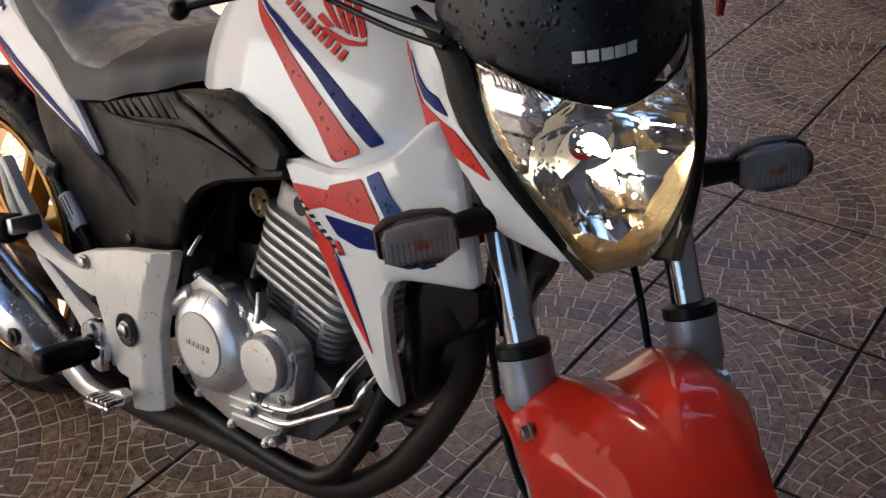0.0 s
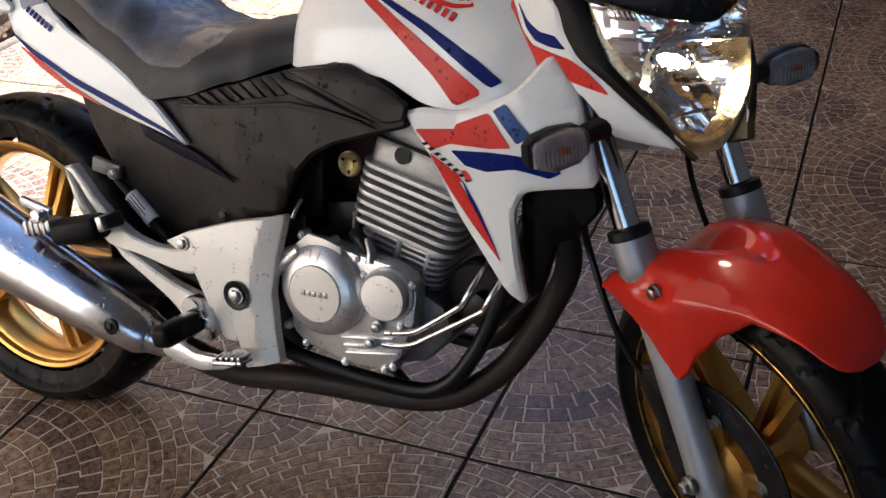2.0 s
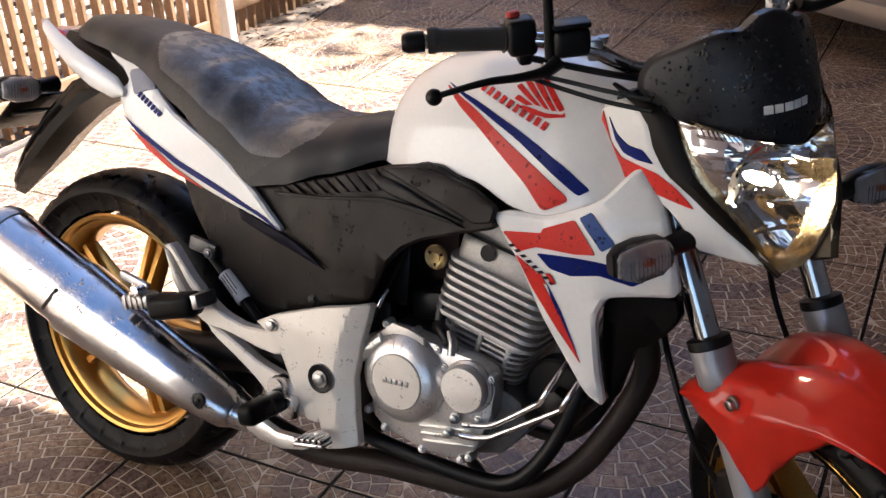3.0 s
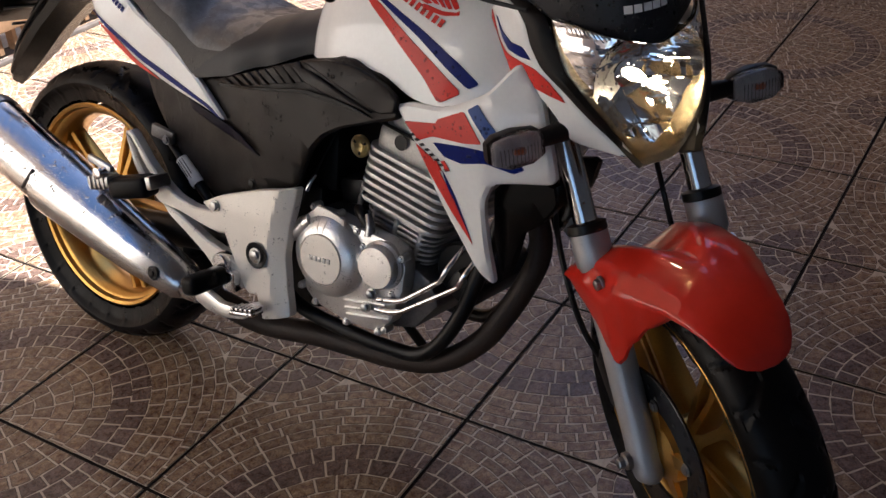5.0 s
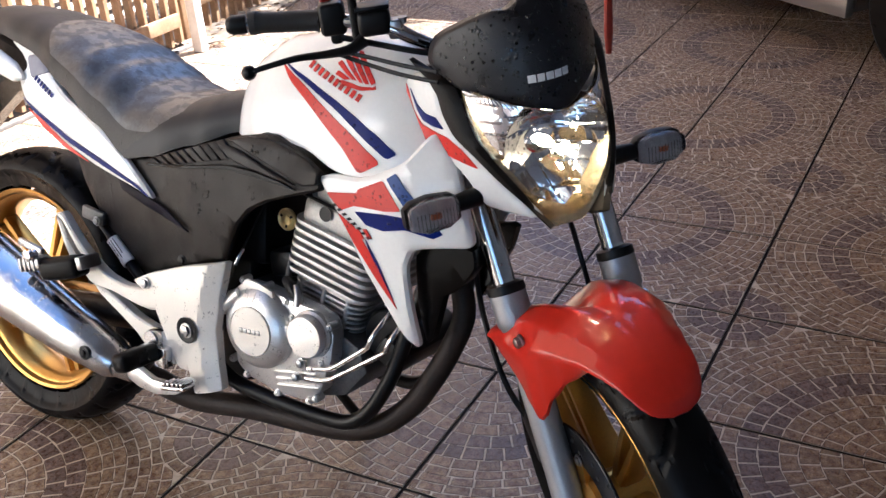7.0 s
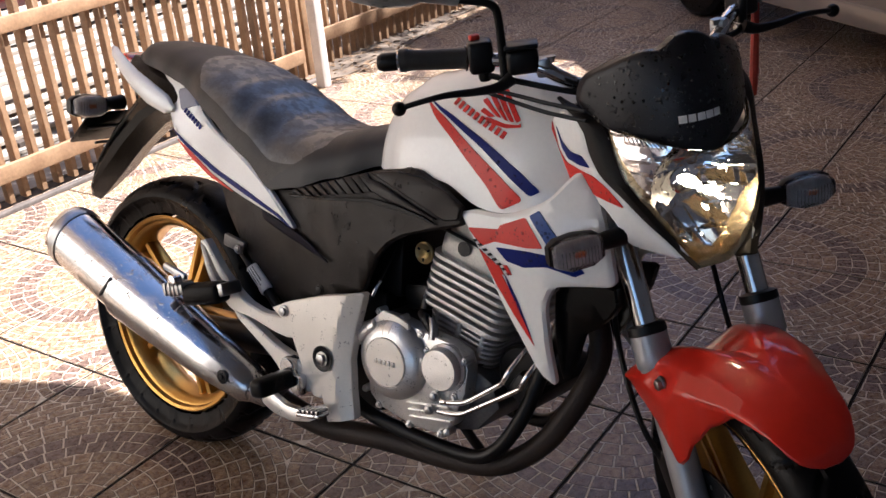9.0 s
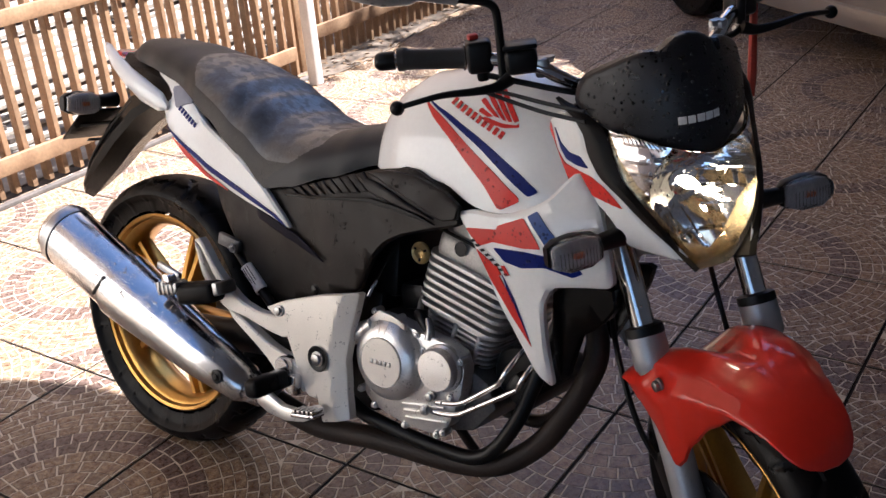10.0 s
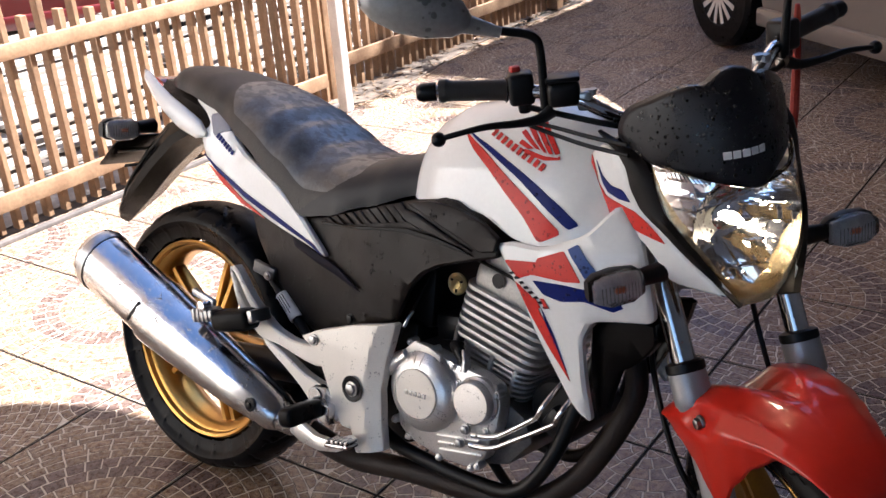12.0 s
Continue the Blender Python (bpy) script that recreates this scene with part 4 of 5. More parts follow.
part("pedal_pad", join(*pad, *[box((0.006, 0.028, 0.006), (0.618 + 0.011 * k, -0.248, 0.333 + 0.0024 * k), 0.001, (0, -12, 0)) for k in range(5)]), CHROME, pedal)
# Dark casting puts the shade of the gaps round the block into its colour.
engine = part("engine", prism([(0.640, 0.470), (0.690, 0.505), (0.760, 0.492), (0.870, 0.455), (0.925, 0.430), (0.945, 0.390), (0.900, 0.335), (0.800, 0.305), (0.690, 0.315), (0.640, 0.370)], 0.125, -0.105), CAST, bike, "cast silver air-cooled engine with finned cylinder")
part("right_crankcase_cover", prism([(0.662, 0.455), (0.694, 0.508), (0.745, 0.508), (0.795, 0.500), (0.850, 0.494), (0.885, 0.482), (0.897, 0.455), (0.893, 0.410), (0.872, 0.345), (0.835, 0.318), (0.780, 0.315), (0.700, 0.330), (0.676, 0.350), (0.668, 0.400)], -0.103, -0.138, 0.008), ALLOY, engine)
for x, z in ((0.664, 0.478), (0.694, 0.512), (0.745, 0.510), (0.792, 0.493), (0.806, 0.468), (0.806, 0.420), (0.834, 0.392), (0.872, 0.400), (0.888, 0.470), (0.860, 0.330), (0.846, 0.322), (0.775, 0.318), (0.702, 0.334), (0.668, 0.356)):
    part("case_bolt", join(lathe([(0.0072, -0.120), (0.0072, -0.138), (0.0064, -0.140)], "y", 14, (x, 0, z)), bolt((x, -0.139, z), 0.0044, 0.005)), ALLOY, engine)
part("clutch_cover", lathe([(0.074, -0.125), (0.074, -0.147), (0.072, -0.152), (0.065, -0.159), (0.056, -0.1645), (0.047, -0.1675), (0.0462, -0.1655), (0.002, -0.1655)], "y", 64, (0.738, 0, 0.434)), ALLOY, engine)
part("emblem_disc", lathe([(0.0450, -0.160), (0.0450, -0.1685), (0.0442, -0.1695), (0.002, -0.1705)], "y", 48, (0.738, 0, 0.434)), SILVER, engine)
for k in range(5):
    part("embossed_bar", box((0.0070, 0.0016, 0.0085), (0.718 + 0.0100 * k, -0.1708, 0.4335 + 0.0006 * k), 0.0006), STEEL, engine)
for ang in (88, 102, 208, 222, 328, 342):
    a = radians(ang)
    part("cover_rib", tube([(0.738 + r * math.cos(a), y, 0.434 + r * math.sin(a)) for r, y in ((0.047, -0.1670), (0.056, -0.1640), (0.065, -0.1585), (0.071, -0.1525))], 0.0010, 6, 1), ALLOY, engine)
part("filler_neck", tube([(0.700, -0.150, 0.492), (0.672, -0.152, 0.468), (0.655, -0.150, 0.452)], [0.012, 0.014, 0.012], 12), ALLOY, engine)
part("oil_filter_cover", lathe([(0.042, -0.125), (0.042, -0.142), (0.038, -0.146), (0.038, -0.158), (0.035, -0.162), (0.002, -0.163)], "y", 48, (0.851, 0, 0.449)), ALLOY, engine)
for k in range(3):
    part("case_rib", box((0.095, 0.006, 0.004), (0.815 + 0.004 * k, -0.139, 0.368 - 0.012 * k), 0.0015, (0, -11, 0)), ALLOY, engine)
part("arm_bracket", prism([(0.674, 0.485), (0.713, 0.521), (0.741, 0.518), (0.771, 0.510), (0.773, 0.499), (0.731, 0.496)], -0.142, -0.150, 0.001), SILVER, engine)
AX = Vector((math.sin(radians(12.5)), 0, math.cos(radians(12.5))))


def along(s, bm):
    """Moves a piece built round the origin to a height s on the leaning cylinder."""
    bm.transform(Matrix.Translation(Vector((0.823, -0.005, 0.437)) + AX * s) @ Matrix.Rotation(radians(12.5), 4, "Y"))
    return bm


# The core is coloured dark to paint in the shade between the fins.
part("cylinder", along(0.07, lathe([(0.060, -0.09), (0.060, 0.10)], "z", 32)), CAST, engine)
def fin(w, d, h):
    """A thin fin with round corners."""
    c, out = 0.028, []
    for sx, sy, a0 in ((1, 1, 0), (-1, 1, 90), (-1, -1, 180), (1, -1, 270)):
        out += [(sx * (w / 2 - c) + c * math.cos(radians(a0 + 22.5 * q)), sy * (d / 2 - c) + c * math.sin(radians(a0 + 22.5 * q))) for q in range(5)]
    bm = prism(out, -h / 2, h / 2, 0.0012)
    bm.transform(Matrix.Rotation(radians(90), 4, "X"))
    return bm


for k in range(9):
    part("fin", along(0.002 + 0.0096 * k, fin(0.150 + 0.003 * (k % 2), 0.172, 0.0050)), FIN, engine)
for k in range(7):
    part("fin", along(0.092 + 0.0150 * k, fin(0.184, 0.200, 0.0072)), FIN, engine)
for x, y in ((-0.05, -0.080), (0.0, -0.083), (0.05, -0.080)):
    part("fin_post", along(0.042, lathe([(0.006, -0.042), (0.006, 0.042)], "z", 10, (x, y, 0))), FIN, engine)
head = part("cylinder_head", along(0.205, box((0.160, 0.180, 0.055), (0, 0, 0), 0.016, None, 3)), FIN_PALE, engine)
part("valve_cover", along(0.245, box((0.135, 0.165, 0.05), (0, 0, 0), 0.018, None, 3)), FIN_PALE, head)
# Black disc on the head stands for the shade in its notch.
part("port_recess", along(0.214, lathe([(0.013, -0.0945), (0.012, -0.0935), (0.002, -0.0915)], "y", 24, (-0.025, 0, 0))), DARK, head)
part("cam_seam", along(0.228, box((0.163, 0.183, 0.003), (0, 0, 0), 0.001, None, 1)), DARK, head)
plug = part("gold_plug", lathe([(0.020, 0.0), (0.0205, -0.004), (0.018, -0.006), (0.0165, -0.005), (0.009, -0.005), (0.009, -0.0075), (0.002, -0.008)], "y", 36, (0.739, -0.070, 0.618)), BRASS, bike, "gold zinc-plated round plug")
# Black bars on the plug stand for the shade in its slots.
for k in range(3):
    a = radians(30 + 120 * k)
    part("slot", box((0.006, 0.002, 0.004), (0.739 + 0.0125 * math.cos(a), -0.0755, 0.618 + 0.0125 * math.sin(a)), 0.0005, (0, -30 - 120 * k, 0)), DARK, plug)
part("clutch_cable", tube([(0.700, -0.090, 0.640), (0.690, -0.115, 0.590), (0.682, -0.140, 0.545), (0.668, -0.150, 0.500)], [0.0018, 0.0018, 0.0030, 0.0020], 8), DARK, bike)
part("cable_sleeve", tube([(0.687, -0.128, 0.566), (0.683, -0.136, 0.552), (0.680, -0.142, 0.538)], 0.0040, 10), CHROME, bike)
for pts in ([(0.852, -0.150, 0.389), (0.874, -0.148, 0.393), (0.896, -0.146, 0.399), (0.916, -0.144, 0.412), (0.966, -0.142, 0.452), (0.975, -0.146, 0.461), (0.986, -0.142, 0.486), (0.996, -0.100, 0.521)],
            [(0.848, -0.150, 0.370), (0.872, -0.148, 0.372), (0.896, -0.146, 0.379), (0.919, -0.144, 0.394), (1.001, -0.142, 0.452), (1.010, -0.146, 0.463), (1.021, -0.142, 0.488), (1.031, -0.100, 0.523)]):
    part("oil_pipe", tube(pts, 0.0048, 12, 3), CHROME, bike, "chrome oil pipe")
for x, z in ((0.836, 0.394), (0.826, 0.366)):
    part("banjo_bolt", bolt((x, -0.146, z), 0.0072, 0.010), STEEL, bike)
part("breather_pipe", tube([(0.772, -0.085, 0.570), (0.768, -0.100, 0.540), (0.776, -0.112, 0.520)], 0.0055, 10), CAST, bike)
part("hose_elbow", tube([(0.770, -0.110, 0.522), (0.790, -0.120, 0.515), (0.806, -0.124, 0.500)], [0.009, 0.011, 0.009], 10), DARK, bike)
part("oil_line", tube([(0.800, -0.120, 0.520), (0.812, -0.128, 0.505), (0.815, -0.132, 0.488)], [0.006, 0.008, 0.010], 10), STEEL, bike)
part("starter_block", box((0.07, 0.10, 0.05), (0.735, -0.03, 0.535), 0.012, (0, -10, 0)), DARK, bike)
part("engine_mount", box((0.06, 0.20, 0.05), (0.985, 0, 0.43), 0.012, (0, 30, 0)), DARK, bike)
part("radiator_fan_guard", lathe([(0.045, -0.02), (0.050, -0.015), (0.050, 0.015), (0.030, 0.02)], "y", 28, (0.965, -0.055, 0.452)), DARK, bike)

# ---- exhaust ----
part("exhaust_header", tube([(0.930, -0.02, 0.620), (1.030, -0.03, 0.615), (1.082, -0.045, 0.568), (1.097, -0.050, 0.513), (1.076, -0.056, 0.447), (1.048, -0.062, 0.390), (1.012, -0.068, 0.334), (0.948, -0.078, 0.280), (0.860, -0.087, 0.256), (0.690, -0.105, 0.250), (0.560, -0.125, 0.240), (0.470, -0.160, 0.275)],
                            [0.019, 0.019, 0.019, 0.0195, 0.0195, 0.020, 0.020, 0.020, 0.021, 0.022, 0.023, 0.024], 18), EXHAUST, bike, "matt black exhaust pipe")


def canister(rows):
    """An oval can along a bent line: rows of x, y, z, half height, half width."""
    rings = []
    for i, (x, y, z, h, w) in enumerate(rows):
        a, b = rows[max(i - 1, 0)], rows[min(i + 1, len(rows) - 1)]
        d = (Vector(b[:3]) - Vector(a[:3])).normalized()
        u = d.cross(Vector((0, 1, 0))).normalized()
        s = d.cross(u).normalized()
        rings.append([Vector((x, y, z)) + u * (h * math.cos(t)) + s * (w * math.sin(t)) for t in (2 * math.pi * k / 36 for k in range(36))])
    return loft(rings)


muffler = part("muffler", canister([(-0.150, -0.215, 0.503, 0.058, 0.050), (-0.156, -0.215, 0.505, 0.068, 0.058), (-0.145, -0.215, 0.501, 0.071, 0.061), (-0.136, -0.215, 0.498, 0.070, 0.060), (0.060, -0.211, 0.430, 0.071, 0.061),
                                    (0.080, -0.210, 0.423, 0.070, 0.060), (0.200, -0.208, 0.384, 0.060, 0.052), (0.32, -0.205, 0.345, 0.046, 0.044), (0.430, -0.195, 0.308, 0.034, 0.034), (0.465, -0.185, 0.294, 0.026, 0.026)]), MUFFLER, bike, "polished steel muffler", sharp=50)
part("heat_shield", canister([(0.066, -0.2120, 0.4275, 0.068, 0.058), (0.066, -0.2125, 0.4275, 0.0755, 0.0655), (0.085, -0.2125, 0.421, 0.0745, 0.0645), (0.200, -0.2115, 0.384, 0.065, 0.057), (0.320, -0.210, 0.345, 0.052, 0.049), (0.425, -0.200, 0.310, 0.039, 0.040), (0.440, -0.199, 0.305, 0.030, 0.032)]), MUFFLER, muffler, "polished heat shield", sharp=50)
part("end_band", canister([(-0.140, -0.215, 0.4995, 0.0725, 0.0625), (-0.128, -0.215, 0.4955, 0.0735, 0.0635), (-0.120, -0.215, 0.4925, 0.0725, 0.0625)]), STEEL, muffler)
part("outlet", canister([(-0.151, -0.215, 0.5035, 0.030, 0.030), (-0.168, -0.215, 0.509, 0.030, 0.030)]), DARK, muffler)
# Black bar on the can stands for the shade in its slot.
part("slot", box((0.062, 0.006, 0.007), (0.058, -0.2715, 0.440), 0.002, (0, -48, 0)), DARK, muffler)
part("shield_bolt", join(lathe([(0.013, 0.004), (0.014, -0.002), (0.010, -0.003), (0.008, 0)], "y", 24, (0.395, -0.246, 0.330)), bolt((0.395, -0.246, 0.330), 0.006)), DARK, muffler)

# ---- fork, front mudguard, brake ----
for sgn in (-1, 1):
    y = sgn * 0.097
    on = lambda d, off=0.0: FRONT + AXIS * d + Vector((off, y, 0))
    leg = part("fork_leg", tube([on(-0.035, 0.004), on(-0.030, 0.004), on(0.0), on(0.06), on(0.25), on(0.30), on(0.305), on(0.352)], [0.016, 0.022, 0.026, 0.0245, 0.025, 0.026, 0.0295, 0.0295], 24, 3), FORK_LEG, bike, "silver fork leg", steer=True)
    part("stanchion", tube([on(0.33), on(0.70)], 0.0185, 24, 2), FORK, leg, "chromed fork tube", steer=True)
    part("dust_seal", tube([on(0.350), on(0.354), on(0.366), on(0.369)], [0.027, 0.0305, 0.0300, 0.022], 24, 1), DARK, leg, "black rubber seal", steer=True)
    part("axle_bolt", join(lathe([(0.014, 0), (0.014, sgn * 0.008), (0.010, sgn * 0.010)], "y", 20, FRONT + Vector((0, sgn * 0.122, 0))), lathe([(0.009, sgn * 0.008), (0.009, sgn * 0.018), (0.007, sgn * 0.020)], "y", 6, FRONT + Vector((0, sgn * 0.122, 0)))), STEEL, leg, steer=True)
part("lower_triple_clamp", box((0.06, 0.25, 0.04), FRONT + AXIS * 0.56 + Vector((-0.015, 0, 0)), 0.014, (0, -25.5, 0)), DARK, bike, steer=True)
part("upper_triple_clamp", box((0.07, 0.25, 0.03), FRONT + AXIS * 0.70 + Vector((-0.015, 0, 0)), 0.012, (0, -25.5, 0)), DARK, bike, steer=True)
part("axle", lathe([(0.009, -0.12), (0.009, 0.12)], "y", 16, FRONT), STEEL, bike, steer="low")
DISC = mat("brake_disc_steel", (0.032, 0.032, 0.033), 0.26, 0.7, vary=0.3, scale=30, bump=0.1, fine=300)
disc = part("brake_disc", moved(lathe([(0.082, -0.066), (0.137, -0.066), (0.138, -0.067), (0.138, -0.070), (0.137, -0.071), (0.082, -0.071)], "y", 72, closed=True), FRONT), DISC, front_wheel, "dark drilled brake disc", steer="low")
# Black spots on the uncut disc face stand for the dark of drilled holes.
HOLE = mat("hole_shade_black", (0.004, 0.004, 0.004), 0.9)
for k in range(36):
    a, r = radians(10 * k), (0.103, 0.115, 0.127)[k % 3]
    part("drilled_hole", lathe([(0.0038, -0.0712), (0.0038, -0.0716)], "y", 8, FRONT + Vector((r * math.cos(a), 0, r * math.sin(a)))), HOLE, front_wheel, steer="low")
for k in range(5):
    a = radians(72 * k + 20)
    arm = [FRONT + Vector((r * math.cos(a + o), -0.064, r * math.sin(a + o))) for r, o in ((0.045, -0.28), (0.086, -0.10), (0.086, 0.10), (0.045, 0.28))]
    part("disc_carrier_arm", loft([arm, [p + Vector((0, -0.008, 0)) for p in arm]]), GOLD, front_wheel, steer="low")
    part("disc_bolt", bolt(FRONT + Vector((0.088 * math.cos(a), -0.072, 0.088 * math.sin(a))), 0.0075, 0.006), STEEL, front_wheel, steer="low")
part("disc_hub", moved(lathe([(0.055, -0.045), (0.052, -0.070), (0.030, -0.078), (0.016, -0.085)], "y", 36), FRONT), GOLD, front_wheel, steer="low")
part("speed_hub", moved(lathe([(0.018, -0.08), (0.020, -0.088), (0.018, -0.097)], "y", 24), FRONT), DARK, front_wheel, steer="low")
part("brake_caliper", box((0.06, 0.05, 0.10), FRONT + Vector((-0.105, -0.075, 0.075)), 0.014, (0, -35, 0)), DARK, bike, "black brake caliper", steer="low")

EDGE_R = [(55, 0.312), (65, 0.318), (76, 0.305), (83, 0.265), (90, 0.222), (96, 0.182), (100, 0.170), (106, 0.190), (114, 0.232), (121, 0.262), (127, 0.300)]
CREST_R = [(55, 0.314), (58, 0.323), (70, 0.331), (86, 0.331), (94, 0.324), (104, 0.308), (115, 0.302), (127, 0.301)]
RIDGE_R = [(55, 0.314), (58, 0.323), (70, 0.331), (86, 0.332), (95, 0.333), (104, 0.332), (113, 0.329), (127, 0.318)]
RIDGE_Y = [(55, 0.006), (82, 0.010), (88, 0.022), (95, 0.036), (104, 0.048), (113, 0.054), (127, 0.064)]
FOLD_R = [(55, 0.313), (65, 0.317), (76, 0.306), (84, 0.294), (92, 0.282), (102, 0.272), (112, 0.278), (127, 0.300)]
HALF_W = [(55, 0.012), (56, 0.028), (58, 0.041), (61, 0.050), (65, 0.058), (70, 0.066), (78, 0.078), (86, 0.094), (94, 0.108), (102, 0.117), (127, 0.117)]


def guard_ring(t, inset):
    """Across the mudguard: a valley between two ridges, shoulders, a fold and flat flanks."""
    a, w = radians(t), curve(HALF_W, t) - inset
    re, rc, rr = curve(EDGE_R, t), curve(CREST_R, t), curve(RIDGE_R, t)
    rk, yr = max(curve(FOLD_R, t), re + 0.001), min(curve(RIDGE_Y, t), w * 0.7)
    pocket = 0.014 * max(0, 1 - ((t - 105) / 8) ** 2)
    marks = [(0, rc), (yr, rr), (yr + (w - yr) * 0.66, rk + (rr - rk) * 0.76), (w - pocket, rk + (rr - rk) * 0.28), (w + 0.002, rk), (w * 0.985, re)]
    half = []
    for (y0, r0), (y1, r1) in zip(marks, marks[1:]):
        half += [Vector((y0 + (y1 - y0) * k / 5, r0 + (r1 - r0) * k / 5)) for k in range(5)]
    half.append(Vector(marks[-1]))
    for _ in range(1):
        half = [half[0]] + [p * 0.5 + (q + n) * 0.25 for q, p, n in zip(half, half[1:], half[2:])] + [half[-1]]
    line = [Vector((-p.x, p.y)) for p in reversed(half)] + half[1:]
    return [FRONT + Vector(((p.y - inset) * math.cos(a), p.x, (p.y - inset) * math.sin(a))) for p in line]


steps = [55 + 72 * k / 60 for k in range(61)]
outer, inner = [guard_ring(t, 0) for t in steps], [guard_ring(t, 0.004) for t in steps]
bm = bmesh.new()
vo = [[bm.verts.new(p) for p in r] for r in outer]
vi = [[bm.verts.new(p) for p in r] for r in inner]
last = len(outer[0]) - 1
for grid, sign in ((vo, 1), (vi, -1)):
    for a, b in zip(grid, grid[1:]):
        for k in range(last):
            q = (a[k], a[k + 1], b[k + 1], b[k])
            bm.faces.new(q if sign > 0 else q[::-1])
for a, b in zip(range(60), range(1, 61)):
    for k in (0, last):
        bm.faces.new((vo[a][k], vo[b][k], vi[b][k], vi[a][k]))
for a in (0, 60):
    for k in range(last):
        bm.faces.new((vo[a][k], vo[a][k + 1], vi[a][k + 1], vi[a][k]))
guard = part("front_mudguard", bm, RED, bike, "glossy red front mudguard", steer="low", sharp=40)
for sgn in (-1, 1):
    bm = bolt((1.326, -0.104, 0.573), 0.0085, 0.012)
    part("bolt", bm if sgn < 0 else mirrored(bm), STEEL, guard, steer="low")
part("brake_hose", tube([(1.205, 0.03, 0.72), (1.185, 0.055, 0.66), (1.190, 0.065, 0.60), (1.235, 0.058, 0.545), (1.30, 0.05, 0.50)], 0.0045, 8), DARK, bike, steer=True)
part("brake_hose", tube([(1.170, -0.05, 0.76), (1.140, -0.085, 0.68), (1.150, -0.105, 0.60), (1.200, -0.118, 0.52), (1.245, -0.112, 0.43), (1.290, -0.085, 0.36)], 0.005, 8), DARK, bike, steer=True)

# ---- headlight, visor and cheeks ----
def face_x(y, z):
    """The front of the headlight, bulging and raked."""
    return 1.316 - 66 * abs(y) ** 3 - 1.6 * (z - 0.82) ** 2 - 0.08 * max(0, 0.80 - z)


def face(y, z, d):
    return Vector((face_x(y, z) - d, y, z))


def lamp_outline(grow):
    pts = [(-0.112, 0.936), (-0.062, 0.914), (0, 0.897)]
    low = [(0.112, 0.936), (0.112, 0.890), (0.104, 0.846), (0.074, 0.793), (0.045, 0.742), (0.025, 0.717)]
    ring = pts + [(y if k else y, z) for k, (y, z) in enumerate([(0.062, 0.914)] + low)]
    ring += [(-y, z) for y, z in reversed(low[1:])]
    c = Vector((0, 0.83))
    out = []
    for y, z in ring:
        v = Vector((y, z)) - c
        out.append(tuple(c + v * (1 + grow / v.length)))
    return out


GLASS = mat("clear_lens", (1, 1, 1), 0.02, glass=1.0, drops=0.55, dot=150)
GLASS.node_tree.nodes["Principled BSDF"].inputs["IOR"].default_value = 1.2
MIRROR = mat("reflector", (0.80, 0.79, 0.80), 0.06, 1.0)
POLISHED = mat("polished_reflector", (0.92, 0.92, 0.92), 0.04, 1.0)
AMBER = mat("gold_tinted_reflector", (0.66, 0.50, 0.29), 0.14, 0.85, vary=0.2, scale=90, bump=0.3, fine=260)
BULB = mat("lit_bulb", (1.0, 0.82, 0.50), 0.3, emit=10.0)
housing = part("headlight", sheet(lamp_outline(0.010), lambda y, z, d: face(y, z, d + 0.138), 0.03, 0.004, 0.03, 2, 0.1), BLACK_PLASTIC, bike, "clear headlight with chromed reflector, lit", steer=True)
lens = part("lens", sheet(lamp_outline(0.0), lambda y, z, d: face(y, z, d), 0.003, 0.003, 0.02, 2, 0.1), GLASS, housing, steer=True)
lens.visible_shadow = False


LAMP = Vector((0.0, 0.832))
OPENING = [(-0.1085, 0.928), (-0.104, 0.888), (-0.093, 0.854), (-0.071, 0.820), (-0.050, 0.785), (-0.030, 0.760), (0.0, 0.746), (0.030, 0.760), (0.050, 0.785), (0.071, 0.820), (0.093, 0.854), (0.104, 0.888), (0.1085, 0.928), (0.062, 0.912), (0, 0.900), (-0.062, 0.912)]


def reach(ring, a):
    """How far a closed outline round the bulb reaches in the direction a."""
    d, best = Vector((math.cos(a), math.sin(a))), 0.0
    for p, q in zip(ring, ring[1:] + ring[:1]):
        p, q = Vector(p) - LAMP, Vector(q) - LAMP
        e = q - p
        den = d.x * e.y - d.y * e.x
        if abs(den) > 1e-9:
            r, f = (p.x * e.y - p.y * e.x) / den, (p.x * d.y - p.y * d.x) / den
            if r > 0 and -1e-6 <= f <= 1 + 1e-6:
                best = max(best, r)
    return best


def dish(y, z):
    """A parabola round the bulb, cut off behind the lens."""
    return min(1.188 + ((y - LAMP.x) ** 2 + (z - LAMP.y) ** 2) / 0.088, face_x(y, z) - 0.013)


def facet(y, z, d):
    n = 0.35 * noise.noise(Vector((y * 62, z * 50, 3.0))) + 0.10 * noise.noise(Vector((y * 240, z * 200, 9.0)))
    cy, cz = math.floor(y / 0.020) + 0.5, math.floor(z / 0.024) + 0.5
    tilt = noise.noise_vector(Vector((cy * 1.37, cz * 1.91, 0.4)))
    n += 110 * (tilt.x * (y - cy * 0.020) + tilt.y * (z - cz * 0.024))
    step = 0.0016 * (math.floor((z - 0.74) / 0.026) % 2)
    return Vector((dish(y, z) + 0.0017 * n + step - d, y, z))


bm = sheet(OPENING, facet, 0.001, 0, 0.0022, 0)
part("reflector", bm, MIRROR, housing, "stepped mirror reflector", steer=True, sharp=25)
bm, count = bmesh.new(), 260
edge, rows = rounded(lamp_outline(-0.001), 2, 0.1), []
